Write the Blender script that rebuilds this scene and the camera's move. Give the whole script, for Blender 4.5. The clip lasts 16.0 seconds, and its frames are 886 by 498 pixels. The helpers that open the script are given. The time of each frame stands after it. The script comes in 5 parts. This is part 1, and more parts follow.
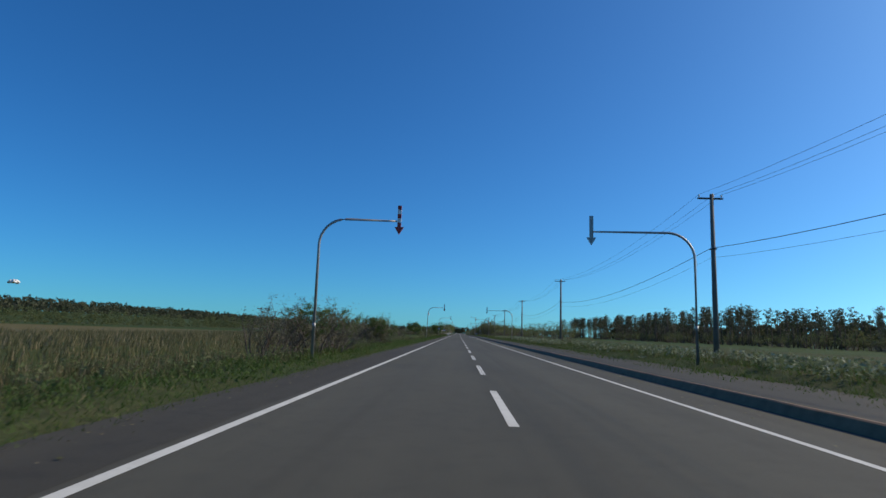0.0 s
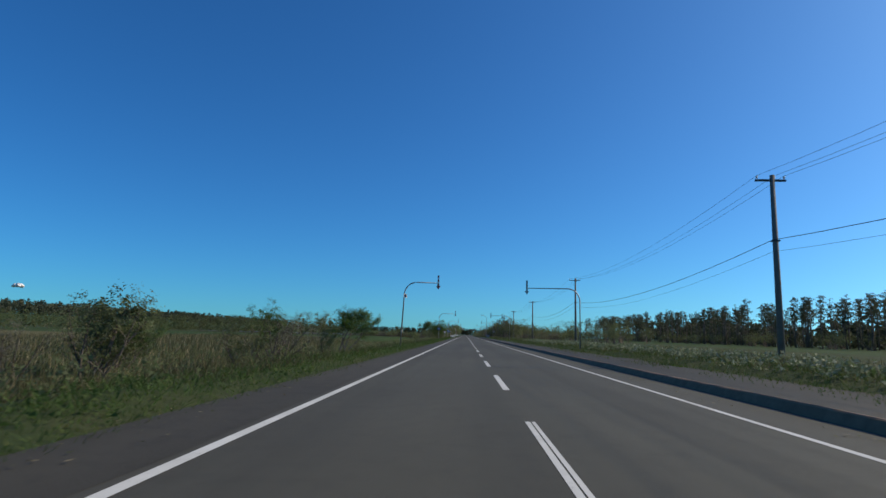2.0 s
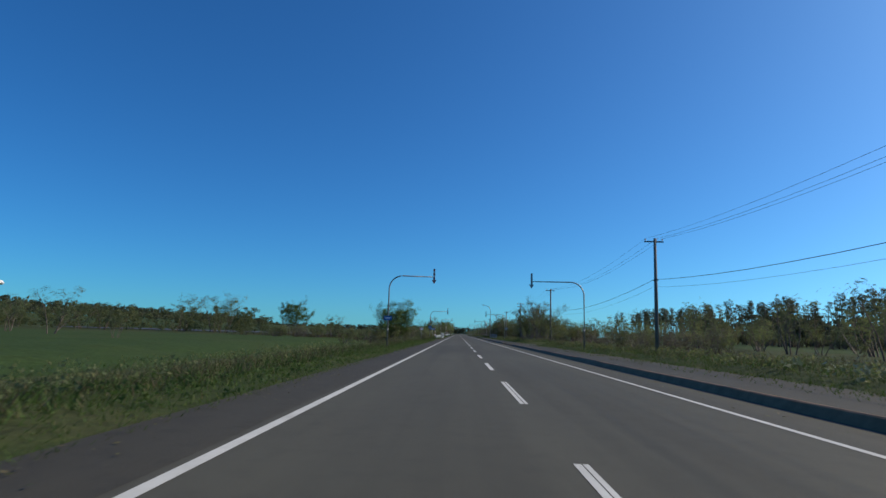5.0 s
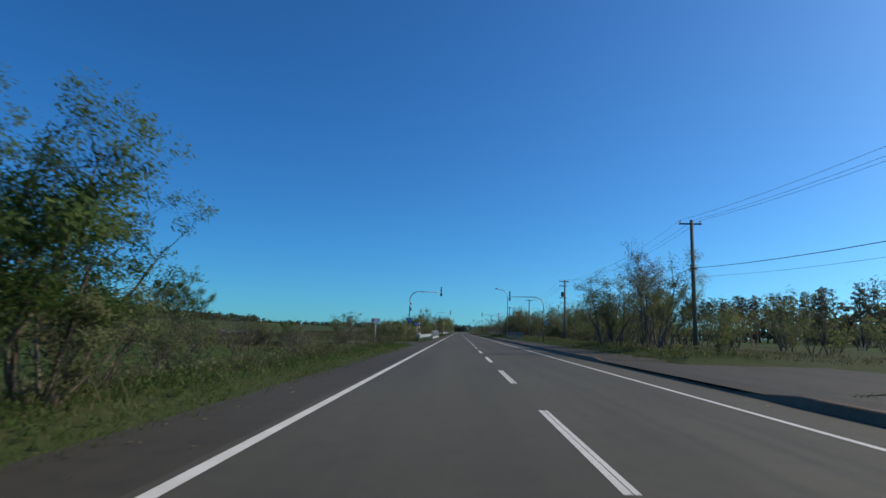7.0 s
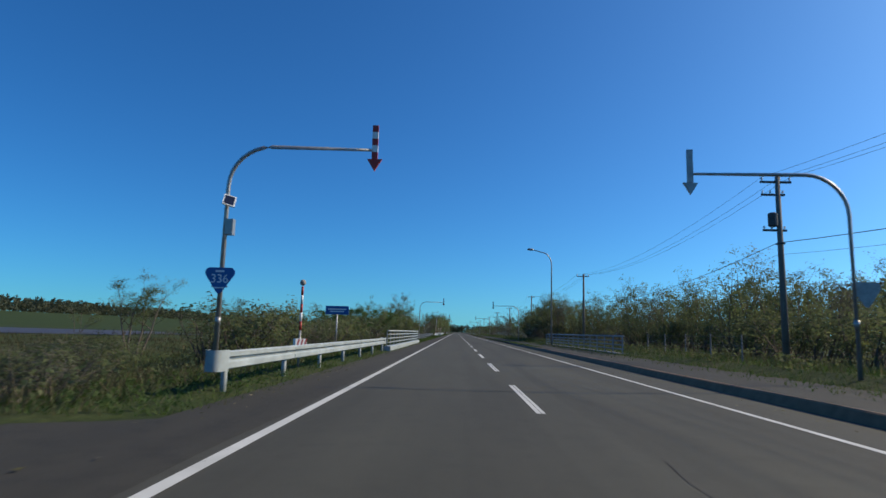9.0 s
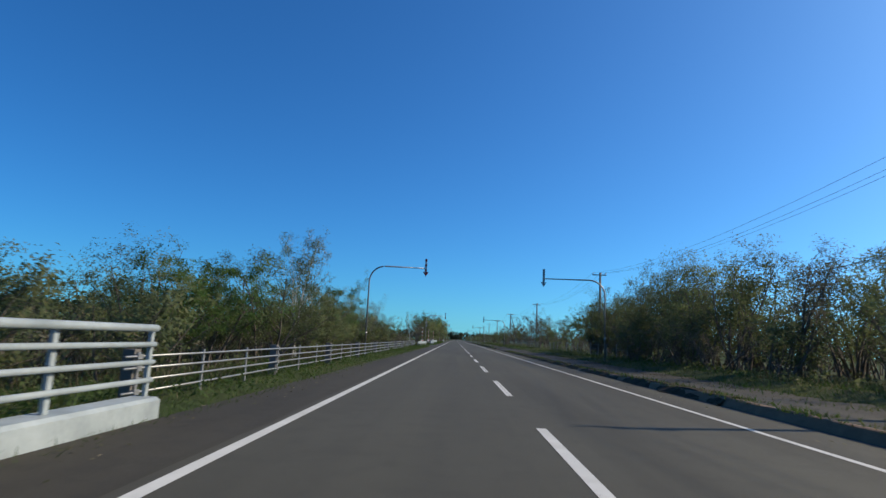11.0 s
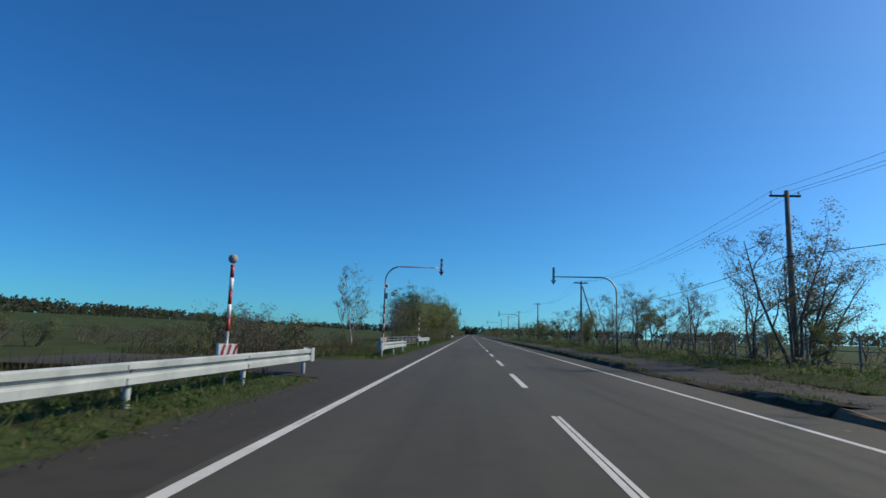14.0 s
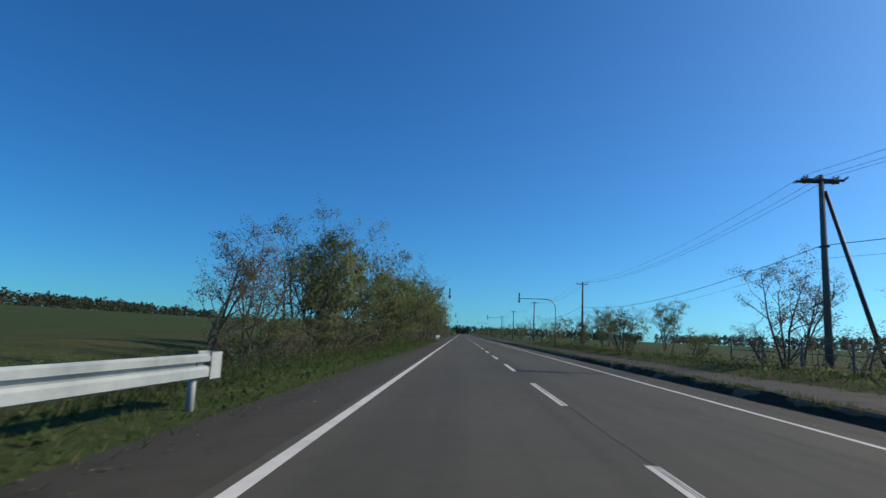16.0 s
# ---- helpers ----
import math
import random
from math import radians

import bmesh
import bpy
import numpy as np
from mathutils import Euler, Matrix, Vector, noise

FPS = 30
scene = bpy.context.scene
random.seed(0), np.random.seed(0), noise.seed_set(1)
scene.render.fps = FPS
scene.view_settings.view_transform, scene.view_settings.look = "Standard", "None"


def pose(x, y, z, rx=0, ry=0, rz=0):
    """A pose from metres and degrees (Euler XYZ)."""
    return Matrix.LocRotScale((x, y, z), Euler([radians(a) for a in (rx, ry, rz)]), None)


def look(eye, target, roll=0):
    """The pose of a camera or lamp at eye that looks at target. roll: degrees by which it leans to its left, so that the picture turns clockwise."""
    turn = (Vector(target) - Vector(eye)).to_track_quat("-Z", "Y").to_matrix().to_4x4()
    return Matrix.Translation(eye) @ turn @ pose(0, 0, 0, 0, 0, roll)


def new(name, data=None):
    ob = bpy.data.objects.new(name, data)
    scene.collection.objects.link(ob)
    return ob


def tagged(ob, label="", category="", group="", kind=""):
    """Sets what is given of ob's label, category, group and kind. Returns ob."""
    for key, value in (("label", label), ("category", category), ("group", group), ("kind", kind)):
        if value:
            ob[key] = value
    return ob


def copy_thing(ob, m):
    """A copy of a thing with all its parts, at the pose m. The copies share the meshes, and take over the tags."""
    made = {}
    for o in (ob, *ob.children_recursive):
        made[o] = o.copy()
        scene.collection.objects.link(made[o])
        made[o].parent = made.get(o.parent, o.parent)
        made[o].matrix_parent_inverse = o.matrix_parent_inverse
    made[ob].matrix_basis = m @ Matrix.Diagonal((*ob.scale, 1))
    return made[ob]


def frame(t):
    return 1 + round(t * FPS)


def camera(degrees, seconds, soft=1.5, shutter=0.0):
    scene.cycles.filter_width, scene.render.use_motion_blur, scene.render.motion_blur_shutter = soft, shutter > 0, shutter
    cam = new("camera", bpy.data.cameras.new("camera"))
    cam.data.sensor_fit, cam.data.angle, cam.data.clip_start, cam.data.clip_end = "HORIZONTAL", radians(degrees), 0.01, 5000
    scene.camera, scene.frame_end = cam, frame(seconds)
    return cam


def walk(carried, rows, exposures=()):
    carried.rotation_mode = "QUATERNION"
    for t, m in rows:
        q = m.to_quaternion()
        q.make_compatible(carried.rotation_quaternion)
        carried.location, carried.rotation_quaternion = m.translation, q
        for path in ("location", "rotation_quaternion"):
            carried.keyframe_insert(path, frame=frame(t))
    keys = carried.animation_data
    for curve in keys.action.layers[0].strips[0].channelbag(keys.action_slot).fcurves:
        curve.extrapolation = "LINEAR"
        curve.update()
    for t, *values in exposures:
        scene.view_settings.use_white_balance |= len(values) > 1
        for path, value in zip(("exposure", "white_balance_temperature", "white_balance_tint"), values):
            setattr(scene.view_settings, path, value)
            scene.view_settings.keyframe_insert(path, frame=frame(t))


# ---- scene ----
cam = camera(74.0, 16.0, soft=1.5, shutter=0.07)
PATH = [
    (0, pose(-0.796, 3.555, 1.245, 98.062, -1.812, 1.477)),
    (0.5, pose(-0.765, 17.022, 1.245, 98.080, -1.563, 1.686)),
    (1, pose(-0.747, 31.385, 1.245, 98.063, -1.121, 1.910)),
    (1.5, pose(-0.896, 44.979, 1.245, 97.880, -1.295, 2.060)),
    (2, pose(-0.971, 57.900, 1.245, 98.219, -1.507, 2.170)),
    (2.5, pose(-1.011, 71.766, 1.245, 98.124, -1.303, 2.064)),
    (3, pose(-1.067, 86.231, 1.245, 98.164, -1.564, 1.799)),
    (3.5, pose(-1.118, 99.619, 1.245, 98.081, -1.523, 1.566)),
    (4, pose(-1.123, 113.440, 1.245, 98.140, -1.610, 1.542)),
    (6.5, pose(-1.423, 182.492, 1.245, 98.062, -1.529, 1.377)),
    (7, pose(-1.400, 196.953, 1.245, 97.936, -1.429, 1.501)),
    (7.5, pose(-1.409, 210.547, 1.245, 97.932, -1.324, 1.654)),
    (8, pose(-1.405, 224.510, 1.245, 98.010, -1.379, 1.476)),
    (8.5, pose(-1.334, 237.053, 1.245, 98.193, -1.359, 1.684)),
    (9, pose(-1.374, 252.261, 1.245, 97.989, -1.541, 1.272)),
    (11.5, pose(-1.295, 321.203, 1.245, 98.736, -2.748, 1.212)),
    (12, pose(-1.223, 334.558, 1.245, 97.675, -2.686, 1.214)),
    (12.5, pose(-1.079, 346.940, 1.245, 98.261, -2.396, 1.554)),
    (13, pose(-1.135, 361.117, 1.245, 98.106, -2.271, 1.699)),
    (13.5, pose(-1.263, 375.149, 1.245, 98.034, -2.161, 1.966)),
    (14, pose(-1.382, 387.2, 1.245, 98.174, -1.703, 2.569)),
    (14.5, pose(-1.646, 401.368, 1.245, 98.057, -2.123, 2.467)),
    (15, pose(-1.842, 415.128, 1.245, 97.803, -2.004, 2.338)),
    (15.5, pose(-1.907, 427.7, 1.245, 98.140, -2.244, 2.239)),
    (16, pose(-1.979, 440.579, 1.245, 98.108, -2.498, 1.716)),
]
walk(cam, PATH, [(0, 0.0), (4, 0.0), (6.5, 0.03), (9, 0.1), (11.5, 0.24), (12.5, 0.18), (13.5, 0.08), (16, 0.02)])

# ---- world, sun ----
SUN_DIR = Vector((0.93, 0.24, 0.64)).normalized()
world = bpy.data.worlds.new("sky")
scene.world = world
world.use_nodes = True
wn = world.node_tree


def sky_layer(air, dust, ozone, colour):
    """One layer of the atmosphere: clear air or haze, with its colour cast."""
    sky = wn.nodes.new("ShaderNodeTexSky")
    sky.sky_type = "NISHITA"
    sky.sun_disc = False
    sky.sun_elevation = math.asin(SUN_DIR.z)
    sky.sun_rotation = math.atan2(SUN_DIR.x, SUN_DIR.y)
    sky.altitude = 800.0
    sky.air_density, sky.dust_density, sky.ozone_density = air, dust, ozone
    tint = wn.nodes.new("ShaderNodeMix")
    tint.data_type, tint.blend_type = "RGBA", "MULTIPLY"
    tint.inputs["Factor"].default_value = 1.0
    tint.inputs["B"].default_value = (*colour, 1.0)
    wn.links.new(sky.outputs[0], tint.inputs["A"])
    return tint.outputs["Result"]


both = wn.nodes.new("ShaderNodeMix")
both.data_type, both.blend_type = "RGBA", "ADD"
both.inputs["Factor"].default_value = 1.0
wn.links.new(sky_layer(1.15, 0.0, 2.2, (0.125, 0.55, 1.02)), both.inputs["A"])
wn.links.new(sky_layer(0.0, 4.0, 0.0, (0.33, 0.54, 0.68)), both.inputs["B"])
wn.links.new(both.outputs["Result"], wn.nodes["Background"].inputs[0])
wn.nodes["Background"].inputs[1].default_value = 0.104
sun = new("sun", bpy.data.lights.new("sun", "SUN"))
sun.data.energy = 4.3
sun.data.angle = radians(0.7)
sun.data.color = (1.0, 0.83, 0.60)
sun.matrix_world = look(SUN_DIR * 100, (0, 0, 0))

# ---- mesh helpers ----


class Geo:
    """Collects vertices and faces for one mesh."""

    def __init__(self):
        self.v, self.f = [], []

    def add(self, verts, faces):
        n = len(self.v)
        self.v += [tuple(p) for p in verts]
        self.f += [tuple(i + n for i in f) for f in faces]

    def box(self, x0, x1, y0, y1, z0, z1, m=None):
        vs = [Vector((x, y, z)) for z in (z0, z1) for x, y in ((x0, y0), (x1, y0), (x1, y1), (x0, y1))]
        if m is not None:
            vs = [m @ p for p in vs]
        self.add(vs, [(3, 2, 1, 0), (4, 5, 6, 7), (0, 1, 5, 4), (1, 2, 6, 5), (2, 3, 7, 6), (3, 0, 4, 7)])

    def tube(self, pts, radii, n=8, cap=True):
        pts = [Vector(p) for p in pts]
        if not hasattr(radii, "__len__"):
            radii = [radii] * len(pts)
        vs, fs = [], []
        ref = Vector((0, 0, 1))
        if abs((pts[-1] - pts[0]).normalized().z) > 0.8:
            ref = Vector((1, 0, 0))
        for i, p in enumerate(pts):
            d = (pts[min(i + 1, len(pts) - 1)] - pts[max(i - 1, 0)]).normalized()
            a = d.cross(ref)
            if a.length < 1e-4:
                a = d.cross(Vector((0, 1, 0)))
            a.normalize()
            b = d.cross(a)
            for k in range(n):
                w = 2 * math.pi * k / n
                vs.append(p + (a * math.cos(w) + b * math.sin(w)) * radii[i])
        for i in range(len(pts) - 1):
            for k in range(n):
                fs.append((i * n + k, i * n + (k + 1) % n, (i + 1) * n + (k + 1) % n, (i + 1) * n + k))
        if cap:
            fs.append(tuple(range(n - 1, -1, -1)))
            fs.append(tuple((len(pts) - 1) * n + k for k in range(n)))
        self.add(vs, fs)

    def prism_y(self, profile, ys):
        """A closed profile of (x, z), swept along y."""
        n = len(profile)
        vs = [(x, y, z) for y in ys for x, z in profile]
        fs = []
        for i in range(len(ys) - 1):
            for k in range(n):
                fs.append((i * n + k, (i + 1) * n + k, (i + 1) * n + (k + 1) % n, i * n + (k + 1) % n))
        fs.append(tuple(range(n)))
        fs.append(tuple((len(ys) - 1) * n + k for k in range(n - 1, -1, -1)))
        self.add(vs, fs)

    def mesh(self, name, mat, smooth=False):
        me = bpy.data.meshes.new(name)
        me.from_pydata([tuple(p) for p in self.v], [], self.f)
        me.materials.append(mat)
        if smooth:
            me.shade_smooth()
        me.update()
        return me


def part(name, geo, material, parent=None, label="", smooth=False):
    ob = new(name, geo.mesh(name, material, smooth))
    ob.parent = parent
    if label:
        ob["label"] = label
    return ob


def thing(name, x, y, z, label, category, group="", rz=0.0):
    ob = new(name)
    ob.empty_display_size = 0.2
    ob.matrix_world = pose(x, y, z, 0, 0, rz)
    return tagged(ob, label, category, group)


def array_mesh(name, verts, faces, mat):
    """A mesh out of arrays of vertices and of equal faces."""
    me = bpy.data.meshes.new(name)
    k = faces.shape[1]
    me.vertices.add(len(verts))
    me.vertices.foreach_set("co", np.ascontiguousarray(verts, dtype=np.float32).ravel())
    me.loops.add(faces.size)
    me.loops.foreach_set("vertex_index", np.ascontiguousarray(faces, dtype=np.int32).ravel())
    me.polygons.add(len(faces))
    me.polygons.foreach_set("loop_start", np.arange(len(faces), dtype=np.int32) * k)
    me.polygons.foreach_set("loop_total", np.full(len(faces), k, dtype=np.int32))
    me.materials.append(mat)
    me.update(calc_edges=True)
    return me


# ---- materials ----
def mat_new(name, rough=0.8, metal=0.0, spec=0.5):
    m = bpy.data.materials.new(name)
    m.use_nodes = True
    b = m.node_tree.nodes["Principled BSDF"]
    b.inputs["Roughness"].default_value = rough
    b.inputs["Metallic"].default_value = metal
    b.inputs["Specular IOR Level"].default_value = spec
    return m, m.node_tree, b


def noise_ramp(nt, scale, stops, coord="Object", detail=6.0, stretch=None, rough=0.6):
    """Colours from a noise: stops are (position, rgb)."""
    tc = nt.nodes.new("ShaderNodeTexCoord")
    nz = nt.nodes.new("ShaderNodeTexNoise")
    nz.inputs["Scale"].default_value = scale
    nz.inputs["Detail"].default_value = detail
    nz.inputs["Roughness"].default_value = rough
    src = tc.outputs[coord]
    if stretch:
        mp = nt.nodes.new("ShaderNodeMapping")
        mp.inputs["Scale"].default_value = stretch
        nt.links.new(src, mp.inputs["Vector"])
        src = mp.outputs[0]
    nt.links.new(src, nz.inputs["Vector"])
    rp = nt.nodes.new("ShaderNodeValToRGB")
    el = rp.color_ramp.elements
    while len(el) < len(stops):
        el.new(0.5)
    for e, (pos, col) in zip(el, stops):
        e.position, e.color = pos, (*col, 1.0)
    nt.links.new(nz.outputs["Fac"], rp.inputs["Fac"])
    return rp.outputs["Color"], nz.outputs["Fac"]


def mixed(nt, a, b, fac, mode="MIX"):
    mx = nt.nodes.new("ShaderNodeMix")
    mx.data_type, mx.blend_type = "RGBA", mode
    for sock, val in ((mx.inputs["Factor"], fac), (mx.inputs["A"], a), (mx.inputs["B"], b)):
        if isinstance(val, bpy.types.NodeSocket):
            nt.links.new(val, sock)
        elif isinstance(val, (int, float)):
            sock.default_value = val
        else:
            sock.default_value = (*val, 1.0)
    return mx.outputs["Result"]


def bumped(nt, b, height, strength, dist=0.02):
    bp = nt.nodes.new("ShaderNodeBump")
    bp.inputs["Strength"].default_value = strength
    bp.inputs["Distance"].default_value = dist
    nt.links.new(height, bp.inputs["Height"])
    nt.links.new(bp.outputs[0], b.inputs["Normal"])


def plain_mat(name, lo, hi, scale=6.0, rough=0.6, metal=0.0, bump=0.0, spec=0.5):
    m, nt, b = mat_new(name, rough, metal, spec)
    c, h = noise_ramp(nt, scale, [(0.3, lo), (0.7, hi)])
    c2, _ = noise_ramp(nt, scale * 9, [(0.3, (0.86, 0.86, 0.86)), (0.7, (1.0, 1.0, 1.0))])
    nt.links.new(mixed(nt, c, c2, 1.0, "MULTIPLY"), b.inputs["Base Color"])
    if bump:
        bumped(nt, b, h, bump)
    return m


def leaf_mat(name, stops, trans=0.35, rough=0.7):
    """Leaves: a colour of its own for each leaf, with some light coming through."""
    m, nt, b = mat_new(name, rough, 0.0, 0.3)
    gi = nt.nodes.new("ShaderNodeNewGeometry")
    oi = nt.nodes.new("ShaderNodeObjectInfo")
    rp = nt.nodes.new("ShaderNodeValToRGB")
    el = rp.color_ramp.elements
    while len(el) < len(stops):
        el.new(0.5)
    for e, (pos, col) in zip(el, stops):
        e.position, e.color = pos, (*col, 1.0)
    nt.links.new(gi.outputs["Random Per Island"], rp.inputs["Fac"])
    vary = nt.nodes.new("ShaderNodeHueSaturation")
    mr = nt.nodes.new("ShaderNodeMapRange")
    mr.inputs["To Min"].default_value, mr.inputs["To Max"].default_value = 0.82, 1.18
    nt.links.new(oi.outputs["Random"], mr.inputs["Value"])
    nt.links.new(mr.outputs[0], vary.inputs["Value"])
    nt.links.new(rp.outputs[0], vary.inputs["Color"])
    nt.links.new(vary.outputs[0], b.inputs["Base Color"])
    tr = nt.nodes.new("ShaderNodeBsdfTranslucent")
    nt.links.new(vary.outputs[0], tr.inputs["Color"])
    ms = nt.nodes.new("ShaderNodeMixShader")
    ms.inputs[0].default_value = trans
    nt.links.new(b.outputs[0], ms.inputs[1])
    nt.links.new(tr.outputs[0], ms.inputs[2])
    nt.links.new(ms.outputs[0], nt.nodes["Material Output"].inputs["Surface"])
    return m


def asphalt_mat(name, base, patch=0.5, warm=1.0):
    m, nt, b = mat_new(name, 0.85, 0.0, 0.3)
    k = base
    c, _ = noise_ramp(nt, 0.35, [(0.3, (k * 0.90, k * 0.89, k * 0.69)), (0.72, (k * 1.19, k * 1.17, k * 0.91))], stretch=(1.0, 0.12, 1.0))
    g, h = noise_ramp(nt, 90.0, [(0.3, (0.7, 0.7, 0.7)), (0.7, (1.25, 1.24, 1.22))], detail=3.0)
    s, _ = noise_ramp(nt, 2.2, [(0.36, (0.8, 0.8, 0.82)), (0.5, (1.0, 1.0, 1.0))], detail=8.0)
    c = mixed(nt, mixed(nt, c, g, 1.0, "MULTIPLY"), s, patch, "MULTIPLY")
    lanes, _ = noise_ramp(nt, 1.0, [(0.34, (0.80, 0.79, 0.78)), (0.5, (1.0, 1.0, 1.0)), (0.68, (1.12, 1.11, 1.09))], stretch=(0.75, 0.012, 1.0), detail=4.0)
    wide, _ = noise_ramp(nt, 0.09, [(0.38, (0.86, 0.85, 0.85)), (0.62, (1.08, 1.08, 1.07))], stretch=(0.8, 0.5, 1.0), detail=5.0)
    c = mixed(nt, mixed(nt, c, lanes, 1.0, "MULTIPLY"), wide, 1.0, "MULTIPLY")
    nt.links.new(mixed(nt, c, (1.0 * warm, 1.0, 1.0 / warm), 1.0, "MULTIPLY"), b.inputs["Base Color"])
    bumped(nt, b, h, 0.5, 0.006)
    return m


def paint_mat(name):
    m, nt, b = mat_new(name, 0.7, 0.0, 0.4)
    w, _ = noise_ramp(nt, 1.2, [(0.3, (0.46, 0.46, 0.42)), (0.7, (0.6, 0.6, 0.56))])
    worn, h = noise_ramp(nt, 14.0, [(0.30, (0.0, 0.0, 0.0)), (0.40, (1.0, 1.0, 1.0))], detail=10.0, rough=0.75)
    c = mixed(nt, (0.10, 0.10, 0.10), w, worn)
    nt.links.new(c, b.inputs["Base Color"])
    return m


def ground_mat(name, a, b_, c_, big=0.05, small=3.0):
    m, nt, b = mat_new(name, 0.95, 0.0, 0.1)
    c, _ = noise_ramp(nt, big, [(0.3, a), (0.5, b_), (0.7, c_)])
    g, h = noise_ramp(nt, small, [(0.25, (0.6, 0.6, 0.6)), (0.75, (1.3, 1.3, 1.25))], detail=8.0)
    nt.links.new(mixed(nt, c, g, 1.0, "MULTIPLY"), b.inputs["Base Color"])
    bumped(nt, b, h, 0.8, 0.1)
    return m


ASPHALT = asphalt_mat("asphalt", 0.062)
SHOULDER = asphalt_mat("dusty_asphalt", 0.041, 1.0, 1.07)
WALK = asphalt_mat("old_asphalt", 0.039, 1.0, 1.06)
PAINT = paint_mat("road_paint")
KERB = plain_mat("kerb_asphalt", (0.15, 0.088, 0.048), (0.225, 0.138, 0.08), 3.0, 0.9, bump=0.4)
CONCRETE = plain_mat("concrete", (0.24, 0.235, 0.22), (0.34, 0.33, 0.31), 2.0, 0.9, bump=0.3)
# Darker copy of the concrete: the backlit poles' shade is in its colour.
POLE = plain_mat("backlit_concrete", (0.13, 0.12, 0.105), (0.2, 0.185, 0.165), 1.5, 0.9, bump=0.2)
GALV = plain_mat("galvanised_steel", (0.27, 0.275, 0.27), (0.41, 0.41, 0.40), 5.0, 0.45, 0.6)
DARK_STEEL = plain_mat("dark_steel", (0.05, 0.055, 0.06), (0.09, 0.09, 0.1), 5.0, 0.6, 0.3)
WHITE = plain_mat("white_enamel", (0.25, 0.29, 0.295), (0.4, 0.45, 0.45), 1.5, 0.55)
RED = plain_mat("red_film", (0.32, 0.02, 0.015), (0.42, 0.035, 0.025), 6.0, 0.5)
WHITE_FILM = plain_mat("white_film", (0.74, 0.74, 0.72), (0.84, 0.84, 0.82), 6.0, 0.5)
BLUE = plain_mat("blue_film", (0.01, 0.09, 0.3), (0.015, 0.12, 0.38), 5.0, 0.45)
WIRE = plain_mat("wire", (0.02, 0.02, 0.02), (0.03, 0.03, 0.03), 4.0, 0.6)
PV = plain_mat("solar_cells", (0.01, 0.012, 0.03), (0.02, 0.025, 0.05), 20.0, 0.2)
BARK = plain_mat("bark", (0.07, 0.055, 0.042), (0.16, 0.135, 0.11), 8.0, 0.95, bump=0.6)
BIRCH = plain_mat("pale_bark", (0.3, 0.28, 0.25), (0.55, 0.53, 0.5), 5.0, 0.9, bump=0.4)
SOIL = ground_mat("grass_ground", (0.034, 0.052, 0.017), (0.046, 0.06, 0.021), (0.066, 0.066, 0.031), 0.22)
PASTURE = ground_mat("dull_pasture", (0.033, 0.054, 0.016), (0.04, 0.06, 0.018), (0.05, 0.062, 0.022), 0.02)
STRAW = ground_mat("dry_field", (0.1, 0.092, 0.04), (0.115, 0.1, 0.047), (0.08, 0.09, 0.036))
MEADOW = ground_mat("green_field", (0.032, 0.057, 0.016), (0.038, 0.066, 0.018), (0.05, 0.068, 0.022))
FAR = ground_mat("far_land", (0.05, 0.07, 0.03), (0.06, 0.075, 0.032), (0.045, 0.07, 0.025), 0.01, 0.3)
LEAF_GREEN = leaf_mat("green_leaves", [(0.0, (0.055, 0.1, 0.022)), (0.6, (0.076, 0.13, 0.032)), (1.0, (0.11, 0.155, 0.044))], 0.52)
LEAF_DULL = leaf_mat("dull_leaves", [(0.0, (0.094, 0.122, 0.05)), (0.6, (0.126, 0.152, 0.064)), (1.0, (0.175, 0.182, 0.084))], 0.58)
LEAF_DRY = leaf_mat("dry_leaves", [(0.0, (0.092, 0.09, 0.058)), (0.6, (0.13, 0.124, 0.082)), (1.0, (0.2, 0.178, 0.125))], 0.45)
LEAF_DARK = leaf_mat("needles", [(0.0, (0.05, 0.062, 0.034)), (0.7, (0.072, 0.084, 0.046)), (1.0, (0.1, 0.1, 0.06))], 0.4)
BLADE = leaf_mat("grass_blades", [(0.0, (0.04, 0.08, 0.015)), (0.7, (0.066, 0.115, 0.023)), (0.93, (0.1, 0.122, 0.036)), (1.0, (0.19, 0.16, 0.09))], 0.4)
BLADE_DRY = leaf_mat("dry_grass", [(0.0, (0.042, 0.054, 0.019)), (0.5, (0.072, 0.07, 0.031)), (1.0, (0.15, 0.125, 0.07))])
STALK = leaf_mat("dry_stalks", [(0.0, (0.066, 0.082, 0.032)), (0.5, (0.12, 0.115, 0.052)), (0.85, (0.2, 0.17, 0.09)), (1.0, (0.34, 0.28, 0.17))], 0.4)

# ---- ground and road ----
Y0, Y1 = -60.0, 1500.0
EDGE_L, EDGE_R = -5.15, 4.93
ARROWS = [27.3 + 80.05 * k for k in range(9)]


def strip(name, x0, x1, ys, zfun, mat, nx=1, kind="structure", label="", category=""):
    xs = [x0 + (x1 - x0) * i / nx for i in range(nx + 1)]
    vs = [(x, y, zfun(x, y)) for y in ys for x in xs]
    fs = [(j * (nx + 1) + i, j * (nx + 1) + i + 1, (j + 1) * (nx + 1) + i + 1, (j + 1) * (nx + 1) + i) for j in range(len(ys) - 1) for i in range(nx)]
    g = Geo()
    g.add(vs, fs)
    return tagged(part(name, g, mat), label, category, "", kind)


def smooth(a, b, x):
    u = min(1.0, max(0.0, (x - a) / (b - a)))
    return u * u * (3 - 2 * u)


DRIVES_L = ((249.5, 258.3), (404.5, 412.0))
DRIVES_R = ((211.0, 223.0), (385.0, 396.0))


